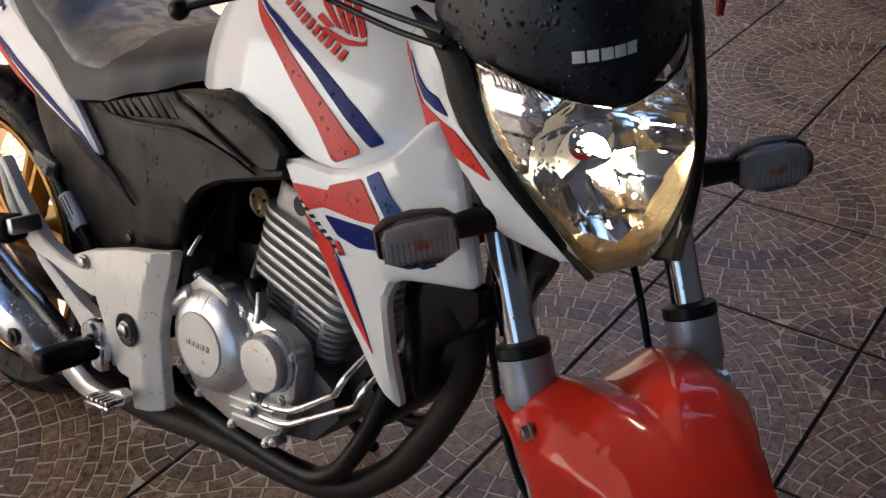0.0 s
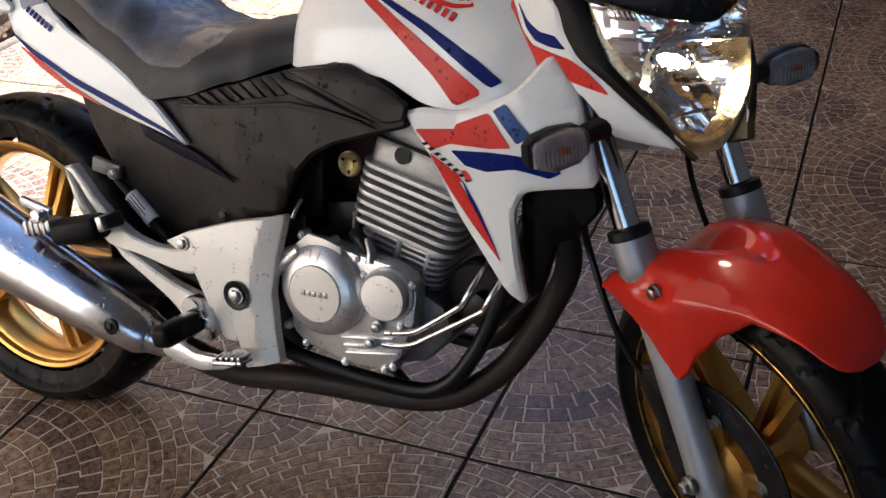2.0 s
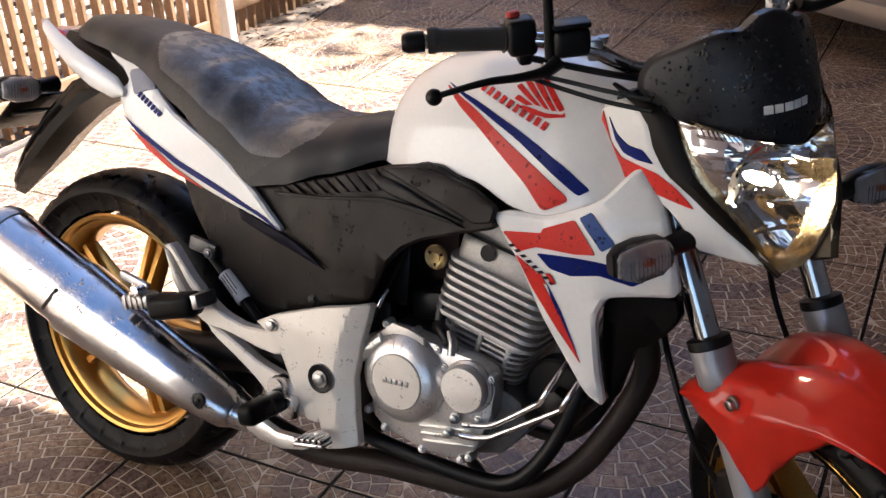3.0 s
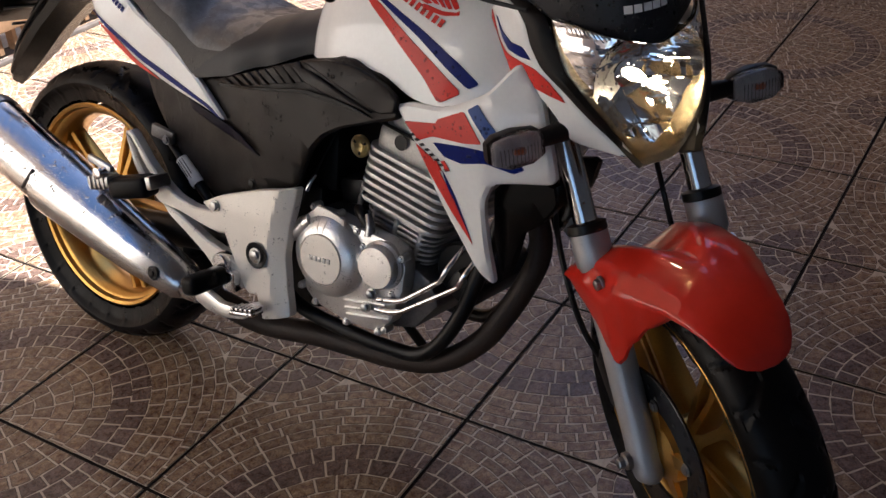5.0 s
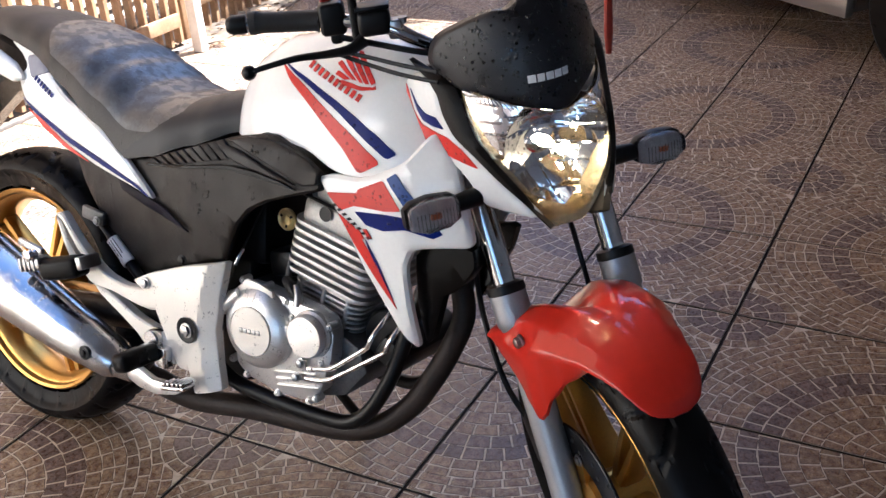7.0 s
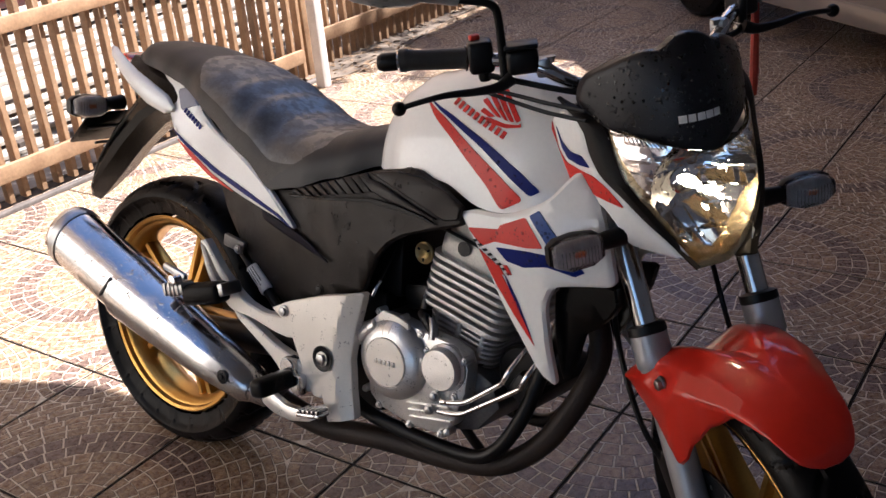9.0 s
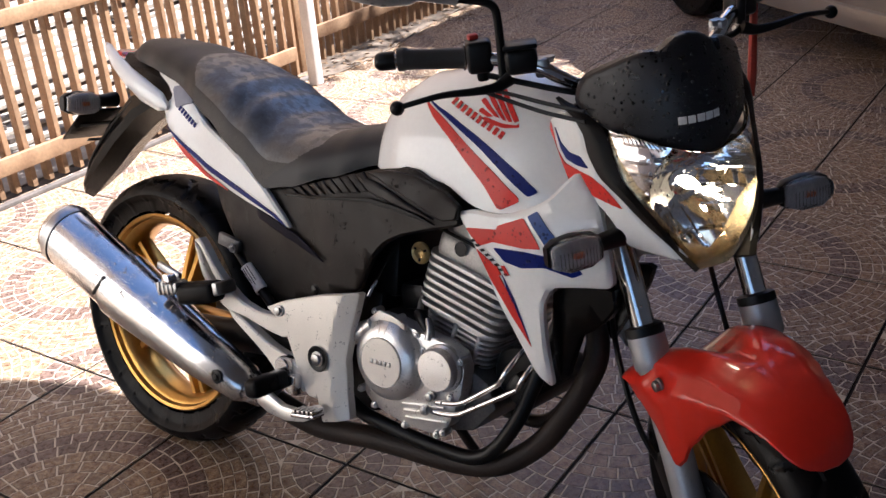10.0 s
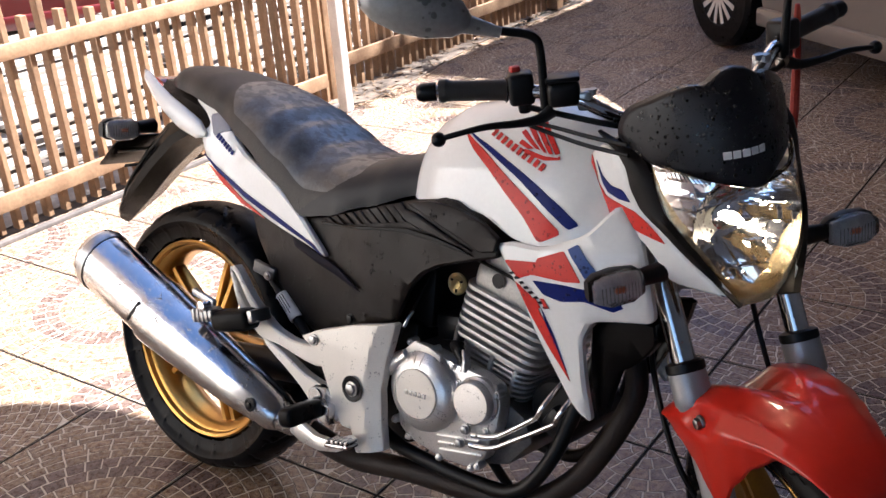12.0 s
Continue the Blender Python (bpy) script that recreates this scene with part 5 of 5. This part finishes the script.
edge = [tuple(p) for p in edge]
for k in range(count):
    a = 2 * math.pi * k / count
    ro, ri, rib = reach(edge, a), reach(OPENING, a), 0.0012 * (k % 2)
    po, pi = LAMP + Vector((math.cos(a), math.sin(a))) * ro, LAMP + Vector((math.cos(a), math.sin(a))) * min(ri, ro - 0.002)
    rows.append([bm.verts.new(face(po.x, po.y, 0.0045)), bm.verts.new(face(po.x * 0.5 + pi.x * 0.5, po.y * 0.5 + pi.y * 0.5, 0.0105 + rib)), bm.verts.new((dish(pi.x, pi.y) + 0.001, pi.x, pi.y))])
for p, q in zip(rows, rows[1:] + rows[:1]):
    for k in (0, 1):
        bm.faces.new((p[k], q[k], q[k + 1], p[k + 1]))
part("inner_bezel", bm, AMBER, housing, "gold tinted ribbed edge inside the lens", steer=True, sharp=60)
for sgn in (-1, 1):
    for k in range(10):
        y0 = sgn * (0.070 + 0.0034 * k)
        z0 = 0.918 + 0.20 * (abs(y0) - 0.070)
        part("lens_flute", tube([(face_x(y0, z0) - 0.007, y0, z0), (face_x(y0, z0 - 0.030) - 0.007, y0 - sgn * 0.010, z0 - 0.010 - 0.0022 * k)], 0.0008, 6, 2), POLISHED, housing, steer=True)
bulb_at = (1.222, 0.0, 0.832)
part("bulb", lathe([(0.003, -0.012), (0.007, -0.008), (0.0085, 0.0), (0.007, 0.010), (0.002, 0.016)], "x", 18, bulb_at), BULB, housing, "glowing bulb", steer=True)
lit = new("headlight_bulb", bpy.data.lights.new("headlight_bulb", "POINT"))
lit.data.energy, lit.data.shadow_soft_size, lit.data.color = 0.028, 0.005, (1.0, 0.74, 0.42)
lit.matrix_world = bike.matrix_basis @ STEER @ Matrix.Translation(Vector(bulb_at) + Vector((0.020, 0, 0.0)))
part("bulb_collar", lathe([(0.017, -0.018), (0.020, -0.010), (0.013, -0.008)], "x", 24, bulb_at), MIRROR, housing, steer=True)


def visor_x(y, z):
    crest = 0.006 * math.exp(-(y / 0.045) ** 2) * min(1, max(0, z - 0.93) / 0.08)
    return 1.286 - 7.0 * y * y - 0.14 * (z - 0.90) - 3.0 * max(0, z - 0.95) ** 2 + crest


VISOR_SKIN = mat("blue_black_satin_plastic", (0.010, 0.010, 0.013), 0.34, vary=0.3, scale=9, bump=0.15, fine=900, drops=0.9, rough_vary=0.10, dot=130, spec=0.34)
VISOR = [(-0.108, 0.927), (-0.122, 0.943), (-0.134, 0.963), (-0.130, 0.985), (-0.120, 1.006), (-0.084, 1.029), (-0.060, 1.038), (-0.042, 1.038), (-0.020, 1.053), (0.0, 1.057), (0.020, 1.053), (0.042, 1.038), (0.060, 1.038), (0.084, 1.029), (0.120, 1.006), (0.130, 0.985), (0.134, 0.963), (0.122, 0.943), (0.108, 0.927),
         (0.075, 0.921), (0.045, 0.913), (0.018, 0.896), (-0.018, 0.894), (-0.045, 0.908), (-0.075, 0.920)]
visor = part("visor", sheet(VISOR, lambda y, z, d: Vector((visor_x(y, z) + 0.010 - d, y, z)), 0.012, 0.005, 0.016, 2, 0.18), VISOR_SKIN, bike, "satin black headlight visor beaded with water", steer=True)
PALE = mat("pale_print", (0.75, 0.75, 0.75), 0.4, vary=0.1, scale=60)
for k, wide in enumerate((0.010, 0.0095, 0.0105, 0.0105, 0.0095)):
    y0, z0 = -0.040 + 0.0122 * k, 0.9405 + 0.0008 * k
    part("lettering_bar", sheet([(y0, z0), (y0 + wide, z0 + 0.0006), (y0 + wide, z0 + 0.0112), (y0, z0 + 0.0106)], lambda y, z, d: Vector((visor_x(y, z) + 0.0115 - d, y, z)), 0.001, 0, 0.05, 0), PALE, visor, steer=True)


WATER = mat("water_beads", (0.004, 0.004, 0.004), 0.05, vary=0.2, scale=300, spec=0.4)


def beads(place, spots, lo, hi, seed):
    """Small flat domes of rain water: place gives a spot's point and normal."""
    rb, bm = random.Random(seed), bmesh.new()
    for u, v in spots(rb):
        p, n = place(u, v)
        r = lo + (hi - lo) * rb.random() ** 3
        t = n.orthogonal().normalized()
        b = n.cross(t)
        rim = [bm.verts.new(p + (t * math.cos(a) + b * math.sin(a)) * r) for a in (math.pi * k / 4 for k in range(8))]
        mid = [bm.verts.new(p + n * r * 0.32 + (t * math.cos(a) + b * math.sin(a)) * r * 0.7) for a in (math.pi * k / 4 for k in range(8))]
        for k in range(8):
            bm.faces.new((rim[k - 1], rim[k], mid[k], mid[k - 1]))
        bm.faces.new(mid)
    return bm


def on_visor(y, z):
    f = lambda y, z: Vector((visor_x(y, z) + 0.0102, y, z))
    return f(y, z), (f(y + 0.002, z) - f(y, z)).cross(f(y, z + 0.002) - f(y, z)).normalized()


def visor_spots(rb):
    out = []
    while len(out) < 420:
        y, z = rb.uniform(-0.128, 0.128), rb.uniform(0.905, 1.050)
        if z < 1.044 - 0.42 * max(0, abs(y) - 0.02) and z > 0.905 + 0.26 * abs(y):
            out.append((y, z))
    return out


part("rain_water", beads(on_visor, visor_spots, 0.0007, 0.0027, 4), WATER, visor, "beads of rain water", steer=True)


def cheek_y(x, z):
    return 0.153 - 0.029 * ((max(x, 1.1) - 1.1) / 0.12) ** 2


CHEEK = [(1.084, 0.930), (1.130, 0.950), (1.160, 0.941), (1.176, 0.922), (1.182, 0.892), (1.199, 0.862), (1.234, 0.834), (1.270, 0.797), (1.297, 0.768), (1.311, 0.748), (1.284, 0.753), (1.238, 0.760), (1.220, 0.790), (1.200, 0.812), (1.160, 0.826), (1.115, 0.838), (1.084, 0.860), (1.077, 0.895)]
OUTER = [(1.112, 0.966), (1.160, 0.944), (1.177, 0.922), (1.183, 0.892), (1.200, 0.862), (1.235, 0.834), (1.271, 0.797), (1.300, 0.768), (1.319, 0.745), (1.326, 0.736)]
INNER = [(0.122, 0.946), (0.116, 0.932), (0.114, 0.915), (0.113, 0.893), (0.108, 0.858), (0.099, 0.837), (0.080, 0.802), (0.063, 0.772), (0.046, 0.743), (0.032, 0.724)]


def band():
    """The black strip between the cheek and the edge of the lens, proud of the glass."""
    rows = []
    for k in range(29):
        f = k / 28 * (len(OUTER) - 1)
        i = min(int(f), len(OUTER) - 2)
        (xo, zo), (yi, zi) = [Vector(t[i]).lerp(Vector(t[i + 1]), f - i) for t in (OUTER, INNER)]
        a, b = Vector((xo, -cheek_y(xo, zo) + 0.002, zo)), Vector((face_x(yi, zi) + 0.004, -yi, zi))
        out = Vector((0.55, -0.83, 0))
        rows.append([a - out * 0.010, a, a.lerp(b, 0.3) + out * 0.005, a.lerp(b, 0.7) + out * 0.006, b, b - Vector((0.016, 0, 0))])
    return loft(rows)


for flip in (False, True):
    bm = sheet(CHEEK, side(cheek_y), 0.008, 0.007, 0.018, 2, 0.14)
    cheek = part("headlight_cheek", mirrored(bm) if flip else bm, WHITE, bike, "white headlight side panel with red and blue stripes", steer=True)
    part("black_band", mirrored(band()) if flip else band(), BLACK_PLASTIC, bike, steer=True)
decal("stripe", [(1.092, 0.927), (1.084, 0.898), (1.089, 0.868), (1.112, 0.848), (1.150, 0.839), (1.189, 0.831), (1.219, 0.824), (1.240, 0.819), (1.232, 0.829), (1.215, 0.846), (1.192, 0.860), (1.161, 0.865), (1.129, 0.869), (1.108, 0.886), (1.098, 0.912)], cheek_y, RED_DECAL, cheek, steer=True, keep=0.1)
decal("stripe", [(1.106, 0.922), (1.122, 0.900), (1.144, 0.889), (1.170, 0.888), (1.186, 0.872), (1.162, 0.872), (1.136, 0.876), (1.120, 0.890)], cheek_y, BLUE_DECAL, cheek, steer=True, keep=0.08)

# ---- handlebar ----
HALF_BAR = [(0.964, 0.355, 1.037), (1.000, 0.250, 1.026), (1.045, 0.190, 1.018), (1.073, 0.155, 1.006), (1.085, 0.130, 0.988), (1.090, 0.100, 0.970), (1.086, 0.050, 0.960)]
part("handlebar", tube([(x, -y, z) for x, y, z in HALF_BAR] + [(x, y, z) for x, y, z in reversed(HALF_BAR)], 0.0112, 14), CHROME, bike, "chromed handlebar", steer=True)
MIRROR_SHELL = mat("grey_mirror_shell", (0.30, 0.30, 0.29), 0.35, vary=0.2, scale=9, coat=0.4, drops=0.7, dot=70)
RIDGED = mat("grip_rubber", (0.034, 0.033, 0.032), 0.5, vary=0.2, scale=40, bump=0.3, fine=500, spec=0.25)
for sgn in (-1, 1):
    g = lambda x, y, z: Vector((x, sgn * y, z))
    grip = part("grip", tube([g(0.966, 0.346, 1.037), g(0.970, 0.336, 1.0365), g(0.974, 0.326, 1.035), g(0.998, 0.254, 1.027), g(1.000, 0.250, 1.0265)], [0.0175, 0.0185, 0.0158, 0.0162, 0.020], 22, 3), RIDGED, bike, "black rubber grip", steer=True)
    part("bar_end", tube([g(0.954, 0.379, 1.0385), g(0.957, 0.371, 1.038), g(0.964, 0.350, 1.037)], [0.010, 0.0145, 0.0145], 20, 2), DARK, grip, steer=True)
    sw = part("switch_housing", join(box((0.044, 0.040, 0.050), g(1.010, 0.228, 1.028), 0.008, (0, 0, 18 * sgn), 3), box((0.030, 0.020, 0.022), g(1.012, 0.226, 1.000), 0.006, (0, 0, 18 * sgn), 2)), DARK, bike, "black switch housing", steer=True)
    if sgn < 0:
        part("kill_switch", box((0.014, 0.016, 0.010), g(1.000, 0.232, 1.056), 0.003), mat("red_switch", (0.5, 0.03, 0.02), 0.4), sw, "red stop switch", steer=True)
        part("switch_print", box((0.008, 0.014, 0.001), g(0.987, 0.237, 1.040), 0, (0, -78, 18 * sgn)), PALE, sw, steer=True)
        tank_box = part("reservoir", box((0.040, 0.050, 0.040), g(1.058, 0.178, 1.020), 0.010, (0, 0, 20 * sgn), 3), DARK, bike, "black brake fluid reservoir", steer=True)
        part("reservoir_lid", box((0.042, 0.052, 0.008), g(1.058, 0.178, 1.043), 0.003, (0, 0, 20 * sgn), 2), DARK, tank_box, steer=True)
    part("bar_clamp", join(box((0.026, 0.022, 0.030), g(1.072, 0.150, 1.006), 0.005, (0, 0, 30 * sgn)), bolt(g(1.078, 0.140, 1.022), 0.006, 0.010, "z")), STEEL, bike, steer=True)
    lever = part("lever", tube([g(1.046, 0.374, 0.985), g(1.058, 0.340, 0.991), g(1.066, 0.305, 0.994), g(1.068, 0.262, 0.990), g(1.064, 0.224, 0.988), g(1.060, 0.200, 0.996)], [0.0042, 0.0045, 0.0052, 0.0062, 0.0082, 0.011], 12), DARK, bike, "black hand lever", steer=True)
    part("lever_ball", lathe([(0.0112 * math.cos(radians(a)) + 0.0002, 0.0112 * math.sin(radians(a))) for a in range(-90, 91, 15)], "y", 20, g(1.044, 0.377, 0.984)), DARK, lever, steer=True)
    part("lever_screw", bolt(g(1.040, 0.205, 0.990), 0.007, 0.008), STEEL, lever, steer=True)
    stalk = part("mirror_stalk", tube([g(1.048, 0.205, 1.000), g(1.052, 0.206, 1.050), g(1.056, 0.208, 1.094), g(1.055, 0.213, 1.108), g(1.051, 0.228, 1.117), g(1.042, 0.265, 1.127), g(1.034, 0.305, 1.140)], [0.0080, 0.0070, 0.0066, 0.0066, 0.0066, 0.0066, 0.009], 12), DARK, bike, "black mirror stalk", steer=True)
    part("mirror_neck", tube([g(1.046, 0.262, 1.124), g(1.034, 0.312, 1.145)], [0.008, 0.015], 14, 2), MIRROR_SHELL, stalk, steer=True)
    rings = []
    for f, h, w in ((0.0, 0.010, 0.010), (0.05, 0.024, 0.020), (0.2, 0.040, 0.030), (0.45, 0.049, 0.035), (0.7, 0.044, 0.032), (0.9, 0.028, 0.022), (1.0, 0.006, 0.006)):
        c = g(1.034 - 0.03 * f, 0.302 + 0.155 * f, 1.150 + 0.045 * f)
        rings.append([c + Vector((w * max(math.cos(a), -0.12), 0, h * math.sin(a) * (1 if math.sin(a) > 0 else 0.8))) for a in (2 * math.pi * k / 28 for k in range(28))])
    part("mirror_shell", loft(rings), MIRROR_SHELL, stalk, "grey oval mirror shell with rain spots", steer=True, sharp=60)
STRAP = mat("red_strap", (0.38, 0.03, 0.015), 0.6, vary=0.25, scale=60, bump=0.3, fine=300)
part("red_strap", tube([(1.000, 0.262, 1.070), (0.998, 0.262, 1.030), (1.000, 0.258, 0.96), (1.004, 0.252, 0.90), (1.010, 0.246, 0.86)], [0.004, 0.007, 0.007, 0.008, 0.005], 8), STRAP, bike, "red fabric strap hanging from the grip", steer=True)
part("instrument_pod", box((0.05, 0.13, 0.05), (1.168, 0, 0.985), 0.016, (0, -30, 0), 3), DARK, bike, steer=True)
for dz in (0.0, -0.015):
    part("control_cable", tube([(1.050, -0.236, 0.985 + dz * 0.4), (1.085, -0.205, 0.976 + dz * 0.8), (1.130, -0.172, 0.966 + dz), (1.180, -0.135, 0.957 + dz)], 0.0034, 8), DARK, bike, steer=True)
for pts in ([(1.03, -0.225, 1.00), (1.06, -0.18, 0.985), (1.10, -0.13, 0.97), (1.13, -0.06, 0.95)], [(1.03, 0.225, 1.00), (1.06, 0.19, 0.99), (1.10, 0.13, 0.99), (1.13, 0.05, 0.96)]):
    part("wiring", tube(pts, 0.005, 8), DARK, bike, steer=True)

# ---- wooden fence ----
fence = tagged(new("fence", None), "weathered pine picket fence with two rails, in sunlight", "fence")
FX, rnd = -2.70, random.Random(11)
slat_me = box((0.042, 0.026, 1.0), (0, 0, 0.5), 0.003, None, 1)
slat_first = finish(slat_me, "slat", WOOD, fence)
y, first, odd = -0.9, True, True
while y < 7.4:
    odd = not odd
    tall = (1.08 if odd or y > 1.6 else 0.775) + rnd.uniform(-0.02, 0.02)
    ob = slat_first if first else new("slat", slat_first.data)
    ob.parent, first = fence, False
    ob.matrix_basis = pose(FX - (0.038 if y < 2.5 else 0.11) + rnd.uniform(-0.004, 0.004), y, 0.0, rnd.uniform(-0.8, 0.8), rnd.uniform(-0.6, 0.6), rnd.uniform(-6, 6)) @ Matrix.Diagonal((1, rnd.uniform(0.9, 1.1), tall, 1))
    y += 0.074 + rnd.uniform(-0.006, 0.006)
for y0, y1, z, h, x in ((-1.0, 2.47, 0.128, 0.068, FX), (-1.0, 2.47, 0.672, 0.060, FX), (2.62, 7.5, 0.170, 0.07, FX - 0.07), (2.62, 7.5, 0.85, 0.07, FX - 0.07)):
    part("rail", box((0.026, y1 - y0, h), (x, (y0 + y1) / 2, z), 0.004), WOOD, fence)
for yy in (2.58, 5.0):
    part("fence_post", box((0.07, 0.09, 1.3), (FX - 0.06, yy, 0.65), 0.006), WOOD, fence)
stack = tagged(new("plank_stack", None), "pale weathered planks stacked in loose courses beyond the fence", "planks")
plank_first, rs = None, random.Random(21)
for course in range(11):
    for k in range(3):
        if plank_first is None:
            plank_first = finish(box((0.10, 2.2, 0.022), (0, 0, 0), 0.003, None, 1), "plank", mat("bleached_plank", (0.34, 0.29, 0.23), 0.75, vary=0.4, scale=8, bump=0.3, fine=60, island=0.2), stack)
            ob = plank_first
        else:
            ob = new("plank", plank_first.data)
            ob.parent = stack
        ob.matrix_basis = pose(-3.25 - 0.075 * course + rs.uniform(-0.03, 0.03), -1.2 + 2.25 * k + rs.uniform(-0.05, 0.05), 0.012 + 0.044 * course, 0, rs.uniform(-3, 3), rs.uniform(-1.2, 1.2))
for course in range(10):
    for k in range(7):
        part("spacer", box((0.16, 0.05, 0.0215), (-3.32 - 0.075 * course, -2.0 + 1.05 * k, 0.034 + 0.044 * course)), EARTH, stack)
kerb = finish(box((0.035, 3.6, 0.024), (-2.635, 0.7, 0.004), 0.005), "kerb", mat("old_concrete", (0.10, 0.08, 0.065), 0.85, vary=0.35, scale=12, bump=0.5, fine=90))
tagged(kerb, "thin dirty concrete edging along the fence foot", "kerb", kind="structure")
bm, rl = bmesh.new(), random.Random(5)
for k in range(520):
    yy = 2.45 + 3.6 * rl.random() ** 1.3
    xx = -2.78 + 0.30 * rl.random() ** 1.4 - 0.05 * (yy - 2.5) * 0.6
    length, turn, curl = rl.uniform(0.012, 0.034), rl.uniform(0, 6.28), rl.uniform(0.002, 0.012)
    u, v = Vector((math.cos(turn), math.sin(turn), 0)) * length, Vector((-math.sin(turn), math.cos(turn), 0)) * length * 0.32
    c = Vector((xx, yy, 0.002 + 0.004 * rl.random()))
    q = [bm.verts.new(p) for p in (c - u, c - v * 1.0 + Vector((0, 0, curl)), c + u + Vector((0, 0, curl * 0.5)), c + v + Vector((0, 0, curl * 0.7)))]
    bm.faces.new(q[:3])
    bm.faces.new((q[0], q[2], q[3]))
litter = finish(bm, "leaf_litter", mat("dry_leaves", (0.20, 0.12, 0.06), 0.8, vary=0.4, scale=30, island=0.45), recalc=False)
tagged(litter, "dry brown fallen leaves along the fence foot", "leaves", kind="stuff")
dirt = finish(sheet([(-2.80, 2.46), (-2.52, 2.50), (-2.56, 3.1), (-2.66, 3.6), (-2.74, 4.3), (-2.82, 5.3), (-2.9, 6.2), (-3.2, 6.2), (-3.1, 4.0)], lambda x, y, d: Vector((x, y, 0.006 - d + 0.003 * math.sin(31 * x + 17 * y) * math.sin(23 * y))), 0.006, 0.002, 0.05, 2, 0.2), "dirt_strip", mat("dark_soil", (0.15, 0.11, 0.075), 0.95, vary=0.5, scale=14, bump=0.9, fine=80))
tagged(dirt, "strip of dark soil washed over the tiles by the fence", "soil", kind="structure")
post = finish(box((0.055, 0.055, 2.4), (-2.53, 2.41, 1.2), 0.006), "metal_post", POST)
tagged(post, "pale painted square post standing before the fence", "post")


def car(name, paint, label, at, turn):
    """A small hatchback: only its flank near the ground is ever seen."""
    root = tagged(new(name, None), label, "car")
    root.matrix_basis = pose(*at, 0, 0, turn)
    body = [(-0.72, 0.34), (-0.70, 0.62), (-0.55, 0.86), (0.0, 0.95), (0.45, 1.40), (1.1, 1.48), (2.1, 1.46), (2.75, 1.05), (3.08, 0.95), (3.12, 0.40), (3.0, 0.24), (2.78, 0.24)]
    arch = lambda cx: [(cx + 0.36 * math.cos(a), 0.30 + 0.36 * math.sin(a)) for a in (math.pi * k / 10 for k in range(11))]
    pts = body + [p for p in arch(2.45) if p[1] > 0.2] + [(2.05, 0.20), (0.40, 0.20)] + arch(0.0) + [(-0.40, 0.24), (-0.62, 0.24)]
    bm = bmesh.new()
    f = bm.faces.new([bm.verts.new((x, 0.02, z)) for x, z in pts])
    out = bmesh.ops.extrude_face_region(bm, geom=[f])
    bmesh.ops.translate(bm, vec=(0, 1.62, 0), verts=[v for v in out["geom"] if isinstance(v, bmesh.types.BMVert)])
    bmesh.ops.bevel(bm, geom=[e for e in bm.edges if len(e.link_faces) == 2 and e.calc_face_angle(0) > 1.2], offset=0.03, segments=3, affect="EDGES")
    part("body", bm, paint, root)
    part("sill", box((1.70, 0.05, 0.10), (1.225, 0.015, 0.235), 0.018), paint, root, "sill moulding under the doors")
    for x in (0.62, 1.60):
        part("door_gap", box((0.006, 0.01, 0.62), (x, 0.018, 0.62)), DARK, root)
    for x in (0.0, 2.45):
        for y in (0.09, 1.57):
            s = -1 if y < 1 else 1
            tyre_ob = part("tyre", lathe([(0.19, -0.085), (0.27, -0.09), (0.295, -0.07), (0.30, 0), (0.295, 0.07), (0.27, 0.09), (0.19, 0.085)], "y", 48, (x, y, 0.30)), RUBBER, root, "black car tyre")
            part("wheel_cover", lathe([(0.188, 0), (0.190, s * 0.082), (0.17, s * 0.088), (0.165, s * 0.070), (0.05, s * 0.062), (0.002, s * 0.060)], "y", 40, (x, y, 0.30)), DARK, tyre_ob)
            for k in range(14):
                a = radians(360 / 14 * k + 5)
                q = [Vector((x + r * math.cos(a + o), y + s * 0.070, 0.30 + r * math.sin(a + o))) for r, o in ((0.035, -0.28), (0.168, -0.085), (0.168, 0.085), (0.035, 0.28))]
                part("spoke", loft([q, [p + Vector((0, s * 0.018, 0)) for p in q]]), SILVER, tyre_ob)
            part("hub_cap", lathe([(0.045, s * 0.07), (0.042, s * 0.092), (0.02, s * 0.096)], "y", 24, (x, y, 0.30)), SILVER, tyre_ob)
    part("underbody", box((3.4, 1.4, 0.15), (1.2, 0.83, 0.30), 0.02), DARK, root)
    return root


car("parked_car", mat("champagne_car_paint", (0.17, 0.15, 0.13), 0.3, 0.3, vary=0.05, coat=1.0), "champagne coloured hatchback with silver wheel covers, parked in shade", (-1.29, 4.21, 0), -36.7)
car("red_car", mat("red_car_paint", (0.10, 0.010, 0.008), 0.3, vary=0.08, coat=1.0), "red car parked beyond the fence", (-6.2, 1.6, 0), 60)
